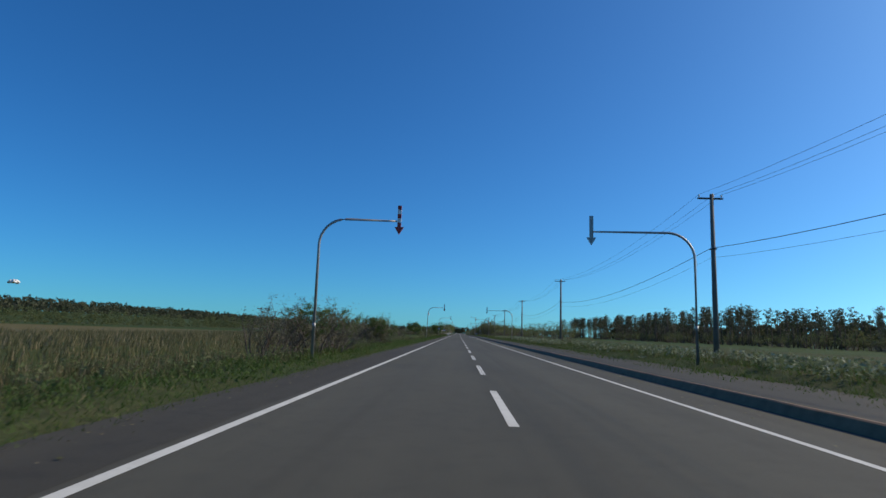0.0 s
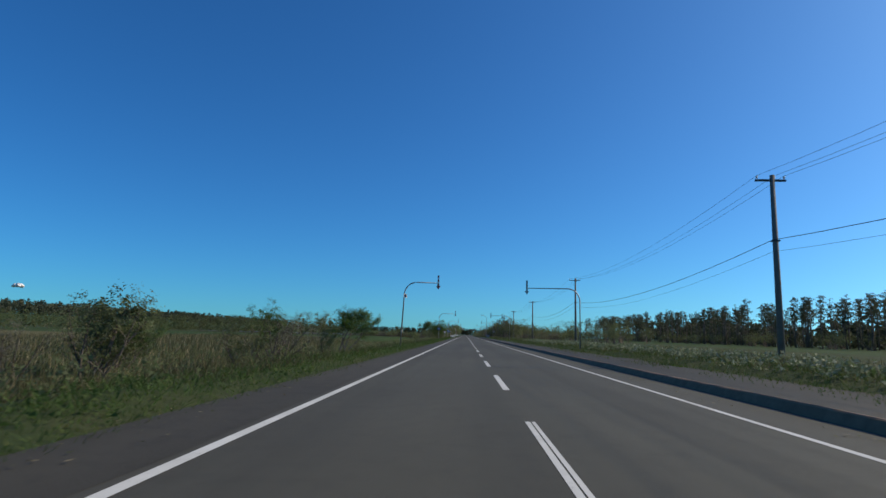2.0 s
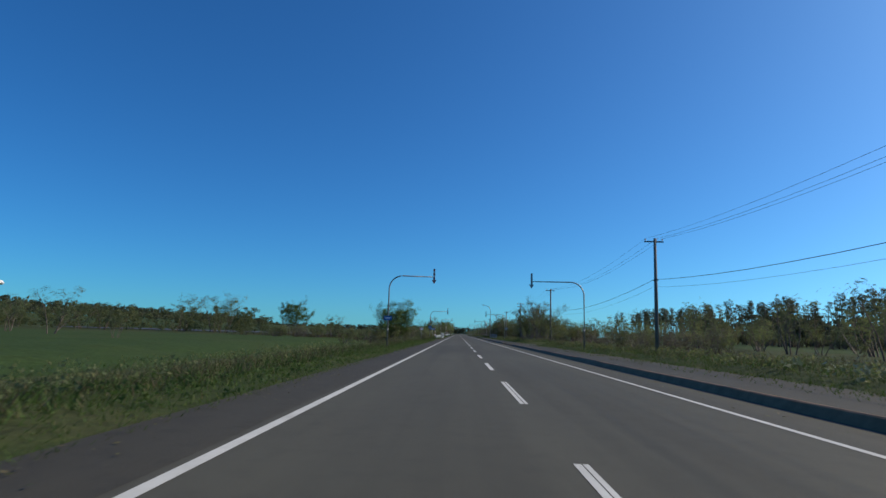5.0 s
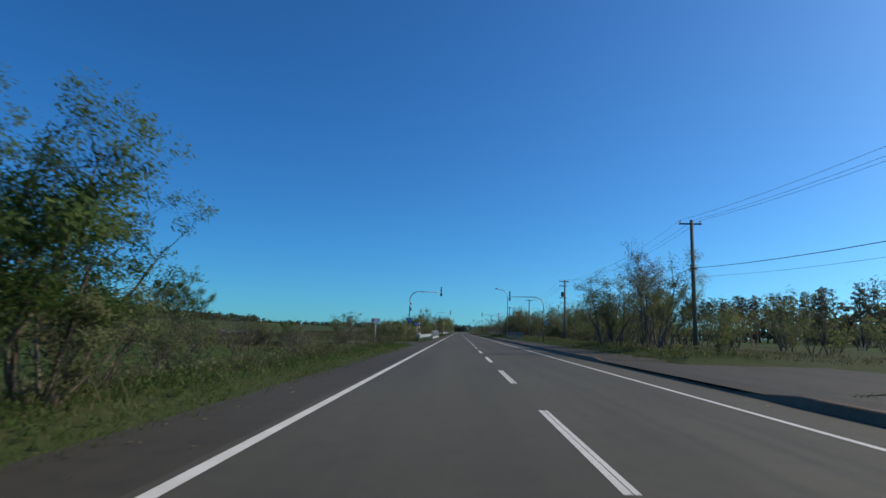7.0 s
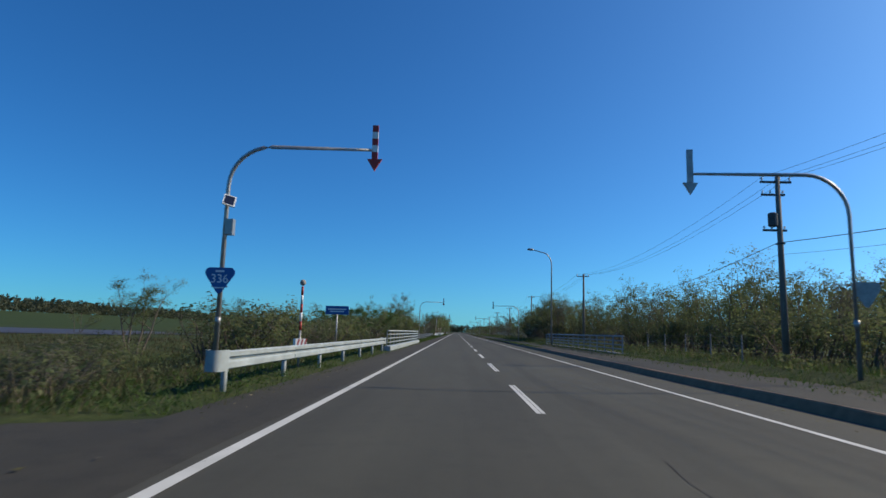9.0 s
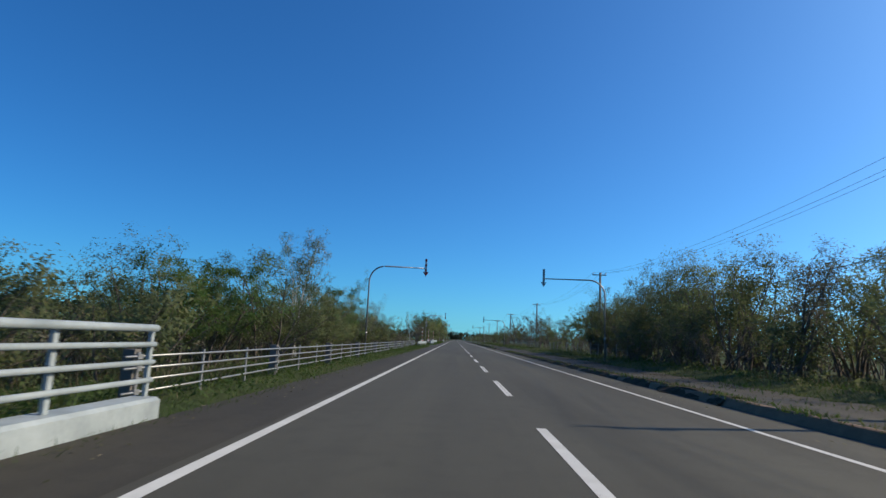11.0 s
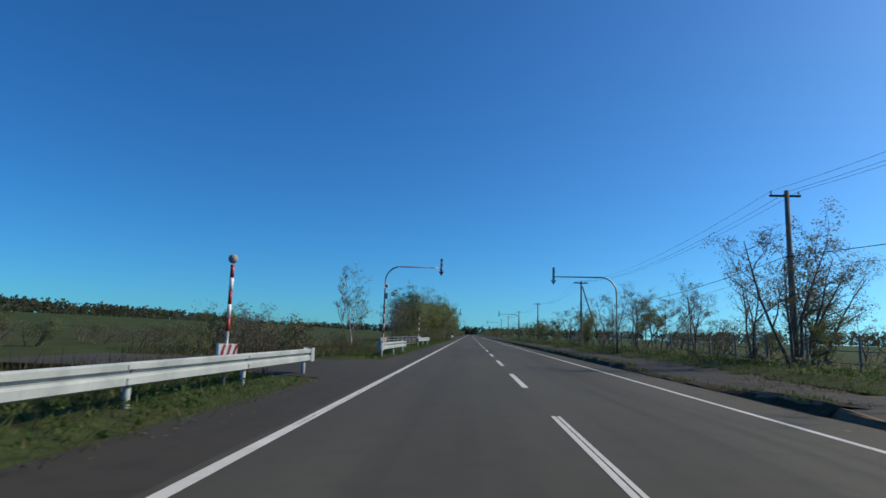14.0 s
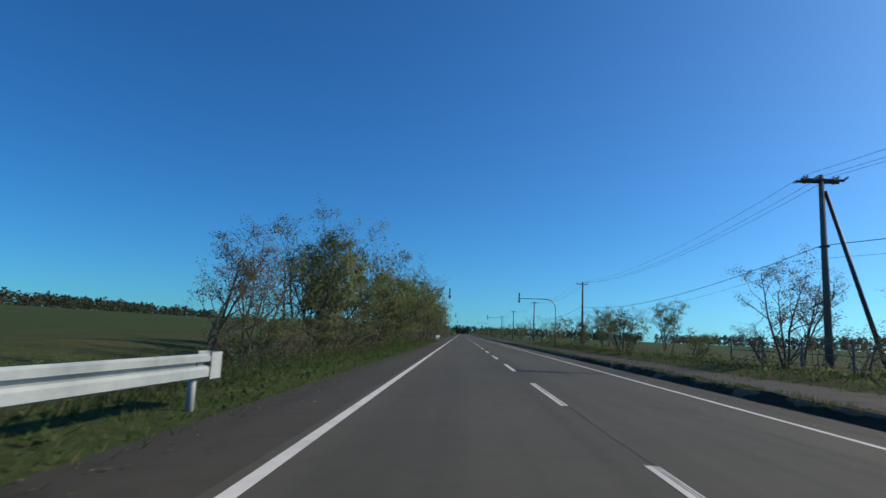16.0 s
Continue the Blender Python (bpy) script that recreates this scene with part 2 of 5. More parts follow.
def in_drive(y, drives, x):
    """How far a place lies inside a field entrance, from 0 to 1; entrances flare towards the road."""
    best = 0.0
    for a, b in drives:
        flare = 2.0 * max(0.0, 1.0 - abs(abs(x) - 5.0) / 4.0)
        best = max(best, smooth(a - flare - 1.0, a - flare, y) * (1.0 - smooth(b + flare, b + flare + 1.0, y)))
    return best


def left_z(x, y):
    """The land on the left: a verge, a shallow ditch, then fields."""
    d = -5.0 - x
    z = -0.04 + 0.09 * smooth(0.0, 1.6, d) - 0.55 * smooth(2.2, 6.0, d) + 0.55 * smooth(9.0, 16.0, d)
    z += 0.14 * noise.noise(Vector((x * 0.3, y * 0.3, 0))) * smooth(0.3, 2.0, d)
    k = in_drive(y, DRIVES_L, x)
    z = z * (1 - k) - 0.03 * k
    return z + (far_left_z(x, y) + 0.02) * smooth(25.0, 35.0, d)


def far_left_z(x, y):
    return -0.02 + 9.0 * smooth(330.0, 480.0, y) * smooth(-60.0, -420.0, x)


def right_z(x, y):
    d = x - 7.9
    z = 0.16 + 0.22 * smooth(0.2, 1.2, d) - 0.18 * smooth(3, 8, d) + 0.12 * noise.noise(Vector((x * 0.3, y * 0.3, 5))) * smooth(0, 1.5, d)
    k = in_drive(y, DRIVES_R, x) * (1 - smooth(9, 11, d))
    return z * (1 - k) + 0.06 * k


YS = [Y0 + 2.0 * i for i in range(int((620 - Y0) / 2) + 1)] + [700, 900, 1500]
strip("road", EDGE_L - 0.15, EDGE_R + 0.1, [Y0, Y1], lambda x, y: 0.0, ASPHALT, 1, "structure", "worn grey asphalt of a two-lane country road", "road")
g = Geo()
g.add([(-4500, -1500, -0.9), (4500, -1500, -0.9), (4500, 4500, -0.9), (-4500, 4500, -0.9)], [(0, 1, 2, 3)])
tagged(part("ground", g, FAR), "flat farmland reaching the horizon", "ground", "", "structure")
strip("verge_left", -40.0, EDGE_L, YS, left_z, SOIL, 40, "structure", "rough grass verge and ditch beside the road", "verge")
strip("verge_right", 7.9, 40.0, YS, right_z, SOIL, 30, "structure", "weedy verge behind the pavement", "verge")
FY = [Y0 + 20.0 * i for i in range(60)] + [1300, 1500]
strip("field_left", -600.0, -39.8, [y for y in FY if y <= 140] + [152.0], far_left_z, STRAW, 14, "structure", "wide dry stubble field beyond the verge", "field")
strip("meadow_left", -600.0, -39.8, [152.0] + [y for y in FY if 152 < y <= 240], far_left_z, MEADOW, 14, "structure", "wide green meadow beyond the ditch", "field")
strip("marsh_left", -600.0, -39.8, [y for y in FY if 240 <= y <= 360], far_left_z, SOIL, 14, "structure", "dull brown-green marshy grassland", "field")
strip("pasture_left", -600.0, -39.8, [y for y in FY if y >= 360], far_left_z, PASTURE, 14, "structure", "wide green pasture rising gently to a wood", "field")
strip("field_right", 39.5, 600.0, FY, lambda x, y: 0.2 + 0.1 * noise.noise(Vector((x * 0.05, y * 0.05, 9))), MEADOW, 8, "structure", "wide green meadow beyond the verge", "field")


def kerb_h(y):
    """The height of the kerb, which drops at the two field entrances."""
    h = 0.185
    for a, b in ((211.0, 223.0), (385.0, 396.0), (403.0, 410.5)):
        d = max(a - y, y - b, 0.0)
        h = min(h, 0.03 + 0.155 * min(1.0, d / 2.5))
    return h * (1.0 - 0.5 * smooth(326.0, 340.0, y) * (1.0 - smooth(384.0, 392.0, y)))


KY = sorted({Y0 + 1.5 * i for i in range(40)} | {0.6 * i for i in range(900)} | {Y0 + 3.0 * i for i in range(180, 220)} | {208.5 + 0.5 * i for i in range(36)} | {382.5 + 0.5 * i for i in range(64)} | {700.0, Y1})


def ribbon(name, profile, ys, mat, label, category):
    """A closed cross-section of (x, z), a function of y, swept along the road."""
    n = len(profile(ys[0]))
    vs = [(x, y, z) for y in ys for x, z in profile(y)]
    fs = [(i * n + k, (i + 1) * n + k, (i + 1) * n + (k + 1) % n, i * n + (k + 1) % n) for i in range(len(ys) - 1) for k in range(n)]
    g = Geo()
    g.add(vs, fs)
    return tagged(part(name, g, mat), label, category, "", "structure")


def wob(y, s):
    k = 1.0 + 1.6 * smooth(300, 330, y)
    return k * (0.035 * noise.noise(Vector((s, y * 0.9, 0))) + 0.05 * noise.noise(Vector((s, y * 0.15, 3))))


def outer_h(y):
    """The height of the pavement's far edge, which stays up where only the kerb has sunk."""
    return max(kerb_h(y), 0.17 * (1.0 - in_drive(y, DRIVES_R, 8.0)))


ribbon("pavement", lambda y: [(5.16, -0.1), (8.0, -0.1), (8.0, outer_h(y) + wob(y, 2)), (6.6, 0.5 * (kerb_h(y) + outer_h(y)) + 0.3 * wob(y, 4)), (5.16, kerb_h(y) - 0.004)], KY, WALK, "old grey asphalt pavement raised behind the kerb", "pavement")
ribbon("kerb", lambda y: [(EDGE_R - 0.03, -0.1), (5.16, -0.1), (5.16, kerb_h(y) + 0.006), (5.07, kerb_h(y) + 0.01 + 0.3 * abs(wob(y, 11))), (5.03 + 0.35 * wob(y, 1), kerb_h(y) * (0.95 + 0.8 * wob(y, 12))), (EDGE_R + 0.4 * wob(y, 6), 0.01)], KY, KERB, "dark weathered sloping kerb along the pavement", "kerb")
for nm, x0, x1 in (("edge_line_left", -3.70, -3.55), ("edge_line_right", 3.52, 3.64)):
    strip(nm, x0, x1, [Y0, Y1], lambda x, y: 0.004, PAINT, 1, "structure", "white painted edge line on the asphalt", "road marking")


def shoulder():
    """The darker strip of old asphalt between the edge line and the grass, with an uneven seam."""
    ys = [Y0 + 1.0 * i for i in range(680)] + [700.0, Y1]
    edge = lambda y: -3.82 + 0.05 * noise.noise(Vector((3.0, y * 0.35, 0.0))) + 0.03 * noise.noise(Vector((8.0, y * 1.7, 0.0)))
    g = Geo()
    g.add([(x, y, 0.003) for y in ys for x in (EDGE_L - 0.14, edge(y))], [(2 * i, 2 * i + 1, 2 * i + 3, 2 * i + 2) for i in range(len(ys) - 1)])
    tagged(part("road_shoulder", g, SHOULDER), "dusty dark asphalt shoulder beside the edge line", "road shoulder", "", "structure")


shoulder()


def dash_line():
    meshes = []
    for gap in (0.0, 0.012, 0.02):
        g = Geo()
        for a, b in (((-0.075, 0.01 - gap / 2), (0.01 + gap / 2, 0.075)) if gap else ((-0.075, 0.075),)):
            g.add([(a, 0, 0.004), (b, 0, 0.004), (b, 5, 0.004), (a, 5, 0.004)], [(0, 1, 2, 3)])
        meshes.append(g.mesh("centre_dash", PAINT))
    for k in range(-4, 80):
        ob = new("centre_dash", meshes[(k * 7) % 3])
        ob.location = (0, DASH0 + 10.0 * k, 0)
        tagged(ob, "white painted centre dash on the asphalt", "road marking", "centre line dashes", "structure")


DASH0 = 11.84
dash_line()

# ---- roadside furniture ----


def arrow_pole(x, y, side, reach, z0=0.0, solar=False, box=False, top=5.72, lean=0.0):
    """A post with a curved arm that holds a downward arrow over the road's edge. side: +1 if the arm reaches to +x."""
    t = thing("arrow_post", x, y, z0 - 0.05, "grey galvanised post whose curved arm holds a striped downward arrow" if side > 0 else "grey galvanised post whose curved arm holds a grey-backed downward arrow", "road marker", "edge arrows along the road")
    h = top - z0
    r = 1.05
    g = Geo()
    pts = [(-lean, 0, 0), (0, 0, h - r)]
    for k in range(1, 9):
        a = math.pi / 2 * k / 8
        pts.append((side * (r - r * math.cos(a)), 0, h - r + r * math.sin(a)))
    pts.append((side * (reach - 0.05), 0, h - 0.03))
    rad = [0.066, 0.052] + [0.05] * 8 + [0.034]
    g.tube(pts, rad, 10)
    part("pole", g, GALV, t, "grey galvanised steel", True)
    g = Geo()
    g.tube([(-0.68 * lean, 0, 1.35), (-0.64 * lean, 0, 1.55)], [0.068, 0.068], 10)
    part("collar", g, GALV, t, "", True)
    f = side * reach
    w = 0.075
    ztop = h + 0.62
    cols = (RED, WHITE_FILM) if side > 0 else (GALV, GALV)
    n = 5
    for k in range(n):
        g = Geo()
        a, b = ztop - 0.88 * (k + 1) / n, ztop - 0.88 * k / n
        g.box(f - w, f + w, -0.03, 0.03, a + 0.002, b)
        part("stripe", g, cols[k % 2] if side > 0 else GALV, t, ("red reflective band", "white reflective band")[k % 2] if side > 0 else "")
    g = Geo()
    za = ztop - 0.89
    g.add([(f - 0.19, -0.035, za), (f + 0.19, -0.035, za), (f, -0.035, za - 0.31), (f - 0.19, 0.035, za), (f + 0.19, 0.035, za), (f, 0.035, za - 0.31)],
          [(0, 2, 1), (3, 4, 5), (0, 1, 4, 3), (1, 2, 5, 4), (2, 0, 3, 5)])
    part("arrowhead", g, RED if side > 0 else GALV, t, "red arrowhead" if side > 0 else "grey arrowhead")
    if solar:
        m = pose(0.1, -0.12, 4.4 - z0, -32, 12, 28)
        g = Geo()
        g.box(-0.15, 0.15, -0.02, 0.02, -0.17, 0.17, m)
        p = part("solar_frame", g, WHITE_FILM, t, "white framed solar panel")
        g = Geo()
        g.box(-0.12, 0.12, -0.03, -0.022, -0.14, 0.14, m)
        part("solar_cell", g, PV, p, "dark solar cells")
    if box:
        g = Geo()
        g.box(0.03, 0.22, -0.09, 0.09, 3.55 - z0, 3.95 - z0)
        part("control_box", g, GALV, t, "grey control box")
    return t


LEFT_X = {0: (-6.53, 3.22), 1: (-6.2, 2.85), 2: (-6.8, 3.55), 4: (-7.3, 3.8), 3: (-7.24, 3.69), 5: (-7.3, 3.86)}
RIGHT_R = {1: 4.45, 3: 4.0, 5: 4.28}
LEFT_Y = {0: -0.35, 1: 0.1, 3: -0.75, 5: 0.1}
RIGHT_Y = {0: -0.1, 1: 0.6, 3: -0.2, 5: 0.45}
posts_left = [arrow_pole(LEFT_X.get(k, (-6.5, 3.1))[0], y + LEFT_Y.get(k, 0.0), 1, LEFT_X.get(k, (-6.5, 3.1))[1], -0.05, k in (1, 3, 5), k in (3, 5), {1: 5.56, 3: 5.85, 4: 5.97, 5: 5.8}.get(k, 5.72), {1: 0.2}.get(k, 0.0)) for k, y in enumerate(ARROWS)]
posts_right = [arrow_pole(8.6, y + RIGHT_Y.get(k, 0.0), -1, RIGHT_R.get(k, 4.12), 0.3, top={1: 5.35, 4: 5.63, 5: 5.43}.get(k, 5.55)) for k, y in enumerate(ARROWS)]

POLES = [-13.0, 36.2, 85.2, 135.0, 184.3, 234.0, 278.9, 320.4, 367.9, 414.6, 465.6, 515.4, 565.0, 614.0, 663.0]
TOPS = [9.4, 9.4, 9.0, 8.85, 8.65, 8.6, 8.7, 8.25, 8.65, 8.3, 8.65, 8.35, 8.5, 8.5, 8.5]
PX = 13.2


def utility_pole(y, PTOP, rich=False, stay=False):
    t = thing("utility_pole", PX, y, 0.2, "tall grey concrete utility pole with a crossarm and wires", "utility pole", "utility poles along the road")
    g = Geo()
    g.tube([(0, 0, 0), (0, 0, PTOP - 0.2)], [0.16, 0.1], 12)
    part("pole", g, POLE, t, "", True)
    g = Geo()
    g.box(-0.78, 0.62, -0.05, 0.05, PTOP - 0.5, PTOP - 0.41)
    part("crossarm", g, DARK_STEEL, t)
    for dx in (-0.7, 0.1, 0.55):
        g = Geo()
        g.tube([(dx, 0, PTOP - 0.41), (dx, 0, PTOP - 0.36), (dx, 0, PTOP - 0.34), (dx, 0, PTOP - 0.24)], [0.02, 0.02, 0.055, 0.045], 8)
        part("insulator", g, WHITE_FILM, t, "pale porcelain insulator")
    g = Geo()
    g.box(-0.15, 0.15, -0.15, 0.15, PTOP - 3.35, PTOP - 3.28)
    part("cable_clamp", g, DARK_STEEL, t)
    if rich:
        for z in (PTOP - 1.1, PTOP - 2.75):
            g = Geo()
            g.box(-0.75, 0.3, -0.05, 0.05, z, z + 0.09)
            part("crossarm", g, DARK_STEEL, t)
            for dx in (-0.7, -0.35, 0.22):
                g = Geo()
                g.tube([(dx, 0, z + 0.09), (dx, 0, z + 0.12), (dx, 0, z + 0.14), (dx, 0, z + 0.24)], [0.02, 0.02, 0.05, 0.04], 8)
                part("insulator", g, WHITE_FILM, t, "pale porcelain insulator")
        g = Geo()
        g.tube([(-0.32, -0.05, PTOP - 2.55), (-0.32, -0.05, PTOP - 2.5), (-0.32, -0.05, PTOP - 1.95), (-0.32, -0.05, PTOP - 1.9)], [0.15, 0.2, 0.2, 0.12], 12)
        part("transformer", g, DARK_STEEL, t, "dark grey transformer drum")
    if stay:
        for dy in (-0.2, 0.16):
            g = Geo()
            g.box(-0.95, 0.85, dy - 0.05, dy + 0.05, PTOP - 0.52, PTOP - 0.42)
            part("crossarm", g, DARK_STEEL, t)
            for dx in (-0.88, -0.45, 0.4, 0.78):
                g = Geo()
                e = math.copysign(1.0, dy)
                g.tube([(dx, dy, PTOP - 0.46), (dx, dy + 0.12 * e, PTOP - 0.45), (dx, dy + 0.14 * e, PTOP - 0.45), (dx, dy + 0.36 * e, PTOP - 0.42)], [0.02, 0.02, 0.055, 0.045], 8)
                part("insulator", g, WHITE_FILM, t, "pale porcelain insulator")
        g = Geo()
        g.tube([(2.6, 0.3, 0.0), (0.15, 0, PTOP - 0.9)], [0.11, 0.08], 10)
        part("stay_pole", g, DARK_STEEL, t, "dark slanting brace pole", True)
    return t


for i, y in enumerate(POLES):
    utility_pole(y, TOPS[i], abs(y - 278.9) < 1, abs(y - 465.6) < 1)


def wire(name, x, za, zb, sag, rad, a, b, label):
    g = Geo()
    pts = []
    for k in range(15):
        u = k / 14
        pts.append((x, a + (b - a) * u, za + (zb - za) * u - 4 * sag * u * (1 - u)))
    g.tube(pts, rad, 5)
    tagged(part(name, g, WIRE), label, "wire", "wires between the poles")


for i in range(len(POLES) - 1):
    a, b, za, zb = POLES[i], POLES[i + 1], TOPS[i], TOPS[i + 1]
    for dx in (-0.7, 0.1, 0.55):
        wire("power_line", PX + dx, za - 0.03, zb - 0.03, 1.05, 0.0075, a, b, "thin black overhead power line between poles")
    wire("telephone_cable", PX - 0.14, za - 3.08, zb - 3.08, 1.0, 0.016, a, b, "thick black overhead cable between poles")
    wire("telephone_cable", PX - 0.14, za - 3.62, zb - 3.62, 1.0, 0.007, a, b, "thin black overhead cable between poles")

# ---- guard rails and fences ----
BEAM = [(-0.01, 0.0), (0.03, 0.025), (0.03, 0.13), (0.012, 0.17), (-0.055, 0.185), (-0.055, 0.225), (0.03, 0.24), (0.036, 0.32), (0.0, 0.35), (-0.012, 0.35), (0.02, 0.31), (0.015, 0.255), (-0.07, 0.235), (-0.07, 0.175), (0.0, 0.155), (0.015, 0.12), (0.015, 0.035), (-0.022, 0.0)]


def guard_rail(x0, y0, x1, y1, near_cap=True, far_cap=True, z0=0.0, step=4.0):
    """A white steel guard rail on posts; its face looks to +x."""
    t = thing("guard_rail", x0, y0, z0, "white enamelled steel guard rail on short round posts", "guard rail", "guard rails along the road")
    n = max(1, round((y1 - y0) / step))
    L = y1 - y0
    seg = Geo()
    ys = [L * i / 8 for i in range(9)]
    prof = []
    for i, y in enumerate(ys):
        dx = (x1 - x0) * y / L
        prof.append([(px + dx, y, pz + 0.43) for px, pz in BEAM])
    k = len(BEAM)
    seg.add([p for row in prof for p in row], [(i * k + j, (i + 1) * k + j, (i + 1) * k + (j + 1) % k, i * k + (j + 1) % k) for i in range(8) for j in range(k)])
    part("beam", seg, WHITE, t, "white two-ridged steel beam")
    for i in range(n + 1):
        y = 0.25 + (L - 0.5) * i / n
        dx = (x1 - x0) * y / L
        g = Geo()
        g.tube([(dx - 0.11, y, -0.25), (dx - 0.11, y, 0.71)], 0.057, 10)
        p = part("post", g, WHITE, t, "", True)
        g = Geo()
        g.box(dx - 0.08, dx - 0.03, y - 0.05, y + 0.05, 0.51, 0.69)
        part("bracket", g, GALV, p)
        g = Geo()
        for z in (0.55, 0.66):
            g.tube([(dx - 0.036, y, z), (dx - 0.012, y, z)], 0.016, 6)
        part("bolt", g, GALV, p)
    for i in range(1, max(2, int(L / 4.0))):
        y = L * i / max(2, int(L / 4.0))
        dx = (x1 - x0) * y / L
        for za, zb in ((0.46, 0.555), (0.68, 0.745)):
            g = Geo()
            g.box(dx + 0.025, dx + 0.042, y - 0.16, y + 0.16, za, zb)
            part("splice_plate", g, WHITE, t, "overlapping end of a beam")
    for flag, y, dx, sgn in ((near_cap, 0.0, 0.0, -1), (far_cap, L, x1 - x0, 1)):
        if not flag:
            continue
        g = Geo()
        pts = []
        for a in range(9):
            w = math.pi * a / 8
            pts.append((dx - 0.1 + 0.145 * math.cos(w), y + sgn * (0.3 + 0.13 * math.sin(w))))
        pts = [(dx + 0.045, y - sgn * 0.05)] + pts + [(dx - 0.245, y + sgn * 0.15)]
        m = len(pts)
        g.add([(a, b, z) for z in (0.415, 0.80) for a, b in pts] + [(a - 0.008, b, z) for z in (0.415, 0.80) for a, b in pts],
              [(i, i + 1, m + i + 1, m + i) for i in range(m - 1)] + [(2 * m + i, 3 * m + i, 3 * m + i + 1, 2 * m + i + 1) for i in range(m - 1)])
        part("end_piece", g, WHITE, t, "rounded white end piece", True)
    return t


def rail_fence(x0, y0, x1, y1, thick_from, thick_step=7.5, z0=0.0):
    t = thing("cable_fence", x0, y0, z0, "grey pipe-rail fence with square concrete posts on the grass", "fence", "pipe fences along the road")
    L = y1 - y0
    sl = (x1 - x0) / L
    for z in (0.75, 0.57, 0.39, 0.21):
        g = Geo()
        pts = [(sl * L * i / 24 + 0.11, L * i / 24, z + 0.012 * noise.noise(Vector((i, z * 9, y0)))) for i in range(25)]
        g.tube(pts, 0.021, 6)
        part("rail", g, GALV, t, "", True)
    y = thick_from - y0
    while y > 0:
        y -= thick_step
    while y < L:
        for f in range(3):
            yy = y + thick_step * f / 3
            if yy < 0 or yy > L:
                continue
            g = Geo()
            if f == 0:
                g.box(sl * yy - 0.10, sl * yy + 0.08, yy - 0.09, yy + 0.09, -0.3, 0.86)
                p = part("concrete_post", g, POLE, t, "square concrete post, its backlit shade put into the colour")
                g = Geo()
                g.box(sl * yy + 0.085, sl * yy + 0.115, yy - 0.035, yy + 0.035, -0.1, 0.82)
                part("steel_strip", g, GALV, p, "pale steel strip that holds the rails")
                for z in (0.21, 0.39, 0.57, 0.75):
                    g = Geo()
                    g.box(sl * yy + 0.08, sl * yy + 0.14, yy - 0.07, yy + 0.07, z - 0.04, z + 0.04)
                    part("clamp", g, GALV, p, "pale rail clamp")
            else:
                g.box(sl * yy + 0.06, sl * yy + 0.09, yy - 0.035, yy + 0.035, -0.3, 0.82)
                part("post", g, GALV, t)
        y += thick_step
    return t


def snow_pole(x, y, z0=0.0, top=2.75):
    """A red and white snow pole with a reflector ball and a striped box at its foot."""
    t = thing("snow_pole", x, y, z0 - 0.3, "red and white striped snow pole with a round grey reflector", "snow pole", "snow poles behind the guard rails")
    h = top - z0 + 0.3
    g = Geo()
    g.tube([(0, 0, 0), (0, 0, h * 0.48)], 0.035, 10)
    part("pole", g, GALV, t, "", True)
    a = h * 0.48
    for k in range(5):
        g = Geo()
        b = a + (h - 0.2 - h * 0.48) / 5
        g.tube([(0, 0, a), (0, 0, b - 0.003)], 0.04, 10)
        part("band", g, (RED, WHITE_FILM)[k % 2], t, ("red reflective band", "white reflective band")[k % 2], True)
        a = b
    g = Geo()
    pts, rad = [], []
    for k in range(9):
        w = math.pi * k / 8
        pts.append((0, 0, h - 0.08 - 0.1 * math.cos(w)))
        rad.append(max(0.012, 0.1 * math.sin(w)))
    g.tube(pts, rad, 12)
    part("reflector", g, CONCRETE, t, "round grey reflector", True)
    g = Geo()
    m = pose(0, 0, -0.2, 0, 0, 38)
    g.box(-0.17, 0.2, -0.09, 0.09, 1.17, 1.4, m)
    bx = part("marker_box", g, WHITE_FILM, t, "white box with slanting red stripes")
    for k in range(3):
        g = Geo()
        xx = -0.13 + 0.12 * k
        g.add([m @ Vector(p) for p in ((xx, -0.094, 1.18), (xx + 0.05, -0.094, 1.18), (xx + 0.1, -0.094, 1.39), (xx + 0.05, -0.094, 1.39))], [(0, 1, 2, 3)])
        part("stripe", g, RED, bx, "red stripe")
    return t


guard_rail(-5.65, 263.3, -5.55, 287.0)
guard_rail(-6.45, 391.5, -5.95, 404.2, False, True, -0.08)
guard_rail(-5.6, 416.2, -5.42, 424.4, True, True, -0.06)
guard_rail(-6.0, 441.2, -5.62, 449.2, False, True, 0.02)
guard_rail(-5.8, 534.0, -5.8, 548.0)
rail_fence(-6.3, 316.6, -6.95, 391.8, 377.0)
rail_fence(-7.1, 426.6, -6.35, 441.0, 430.0, 5.7, 0.13)
for px, py in ((-6.3, 270.9), (-6.4, 399.3), (-6.45, 422.0), (-6.4, 445.6)):
    snow_pole(px, py)


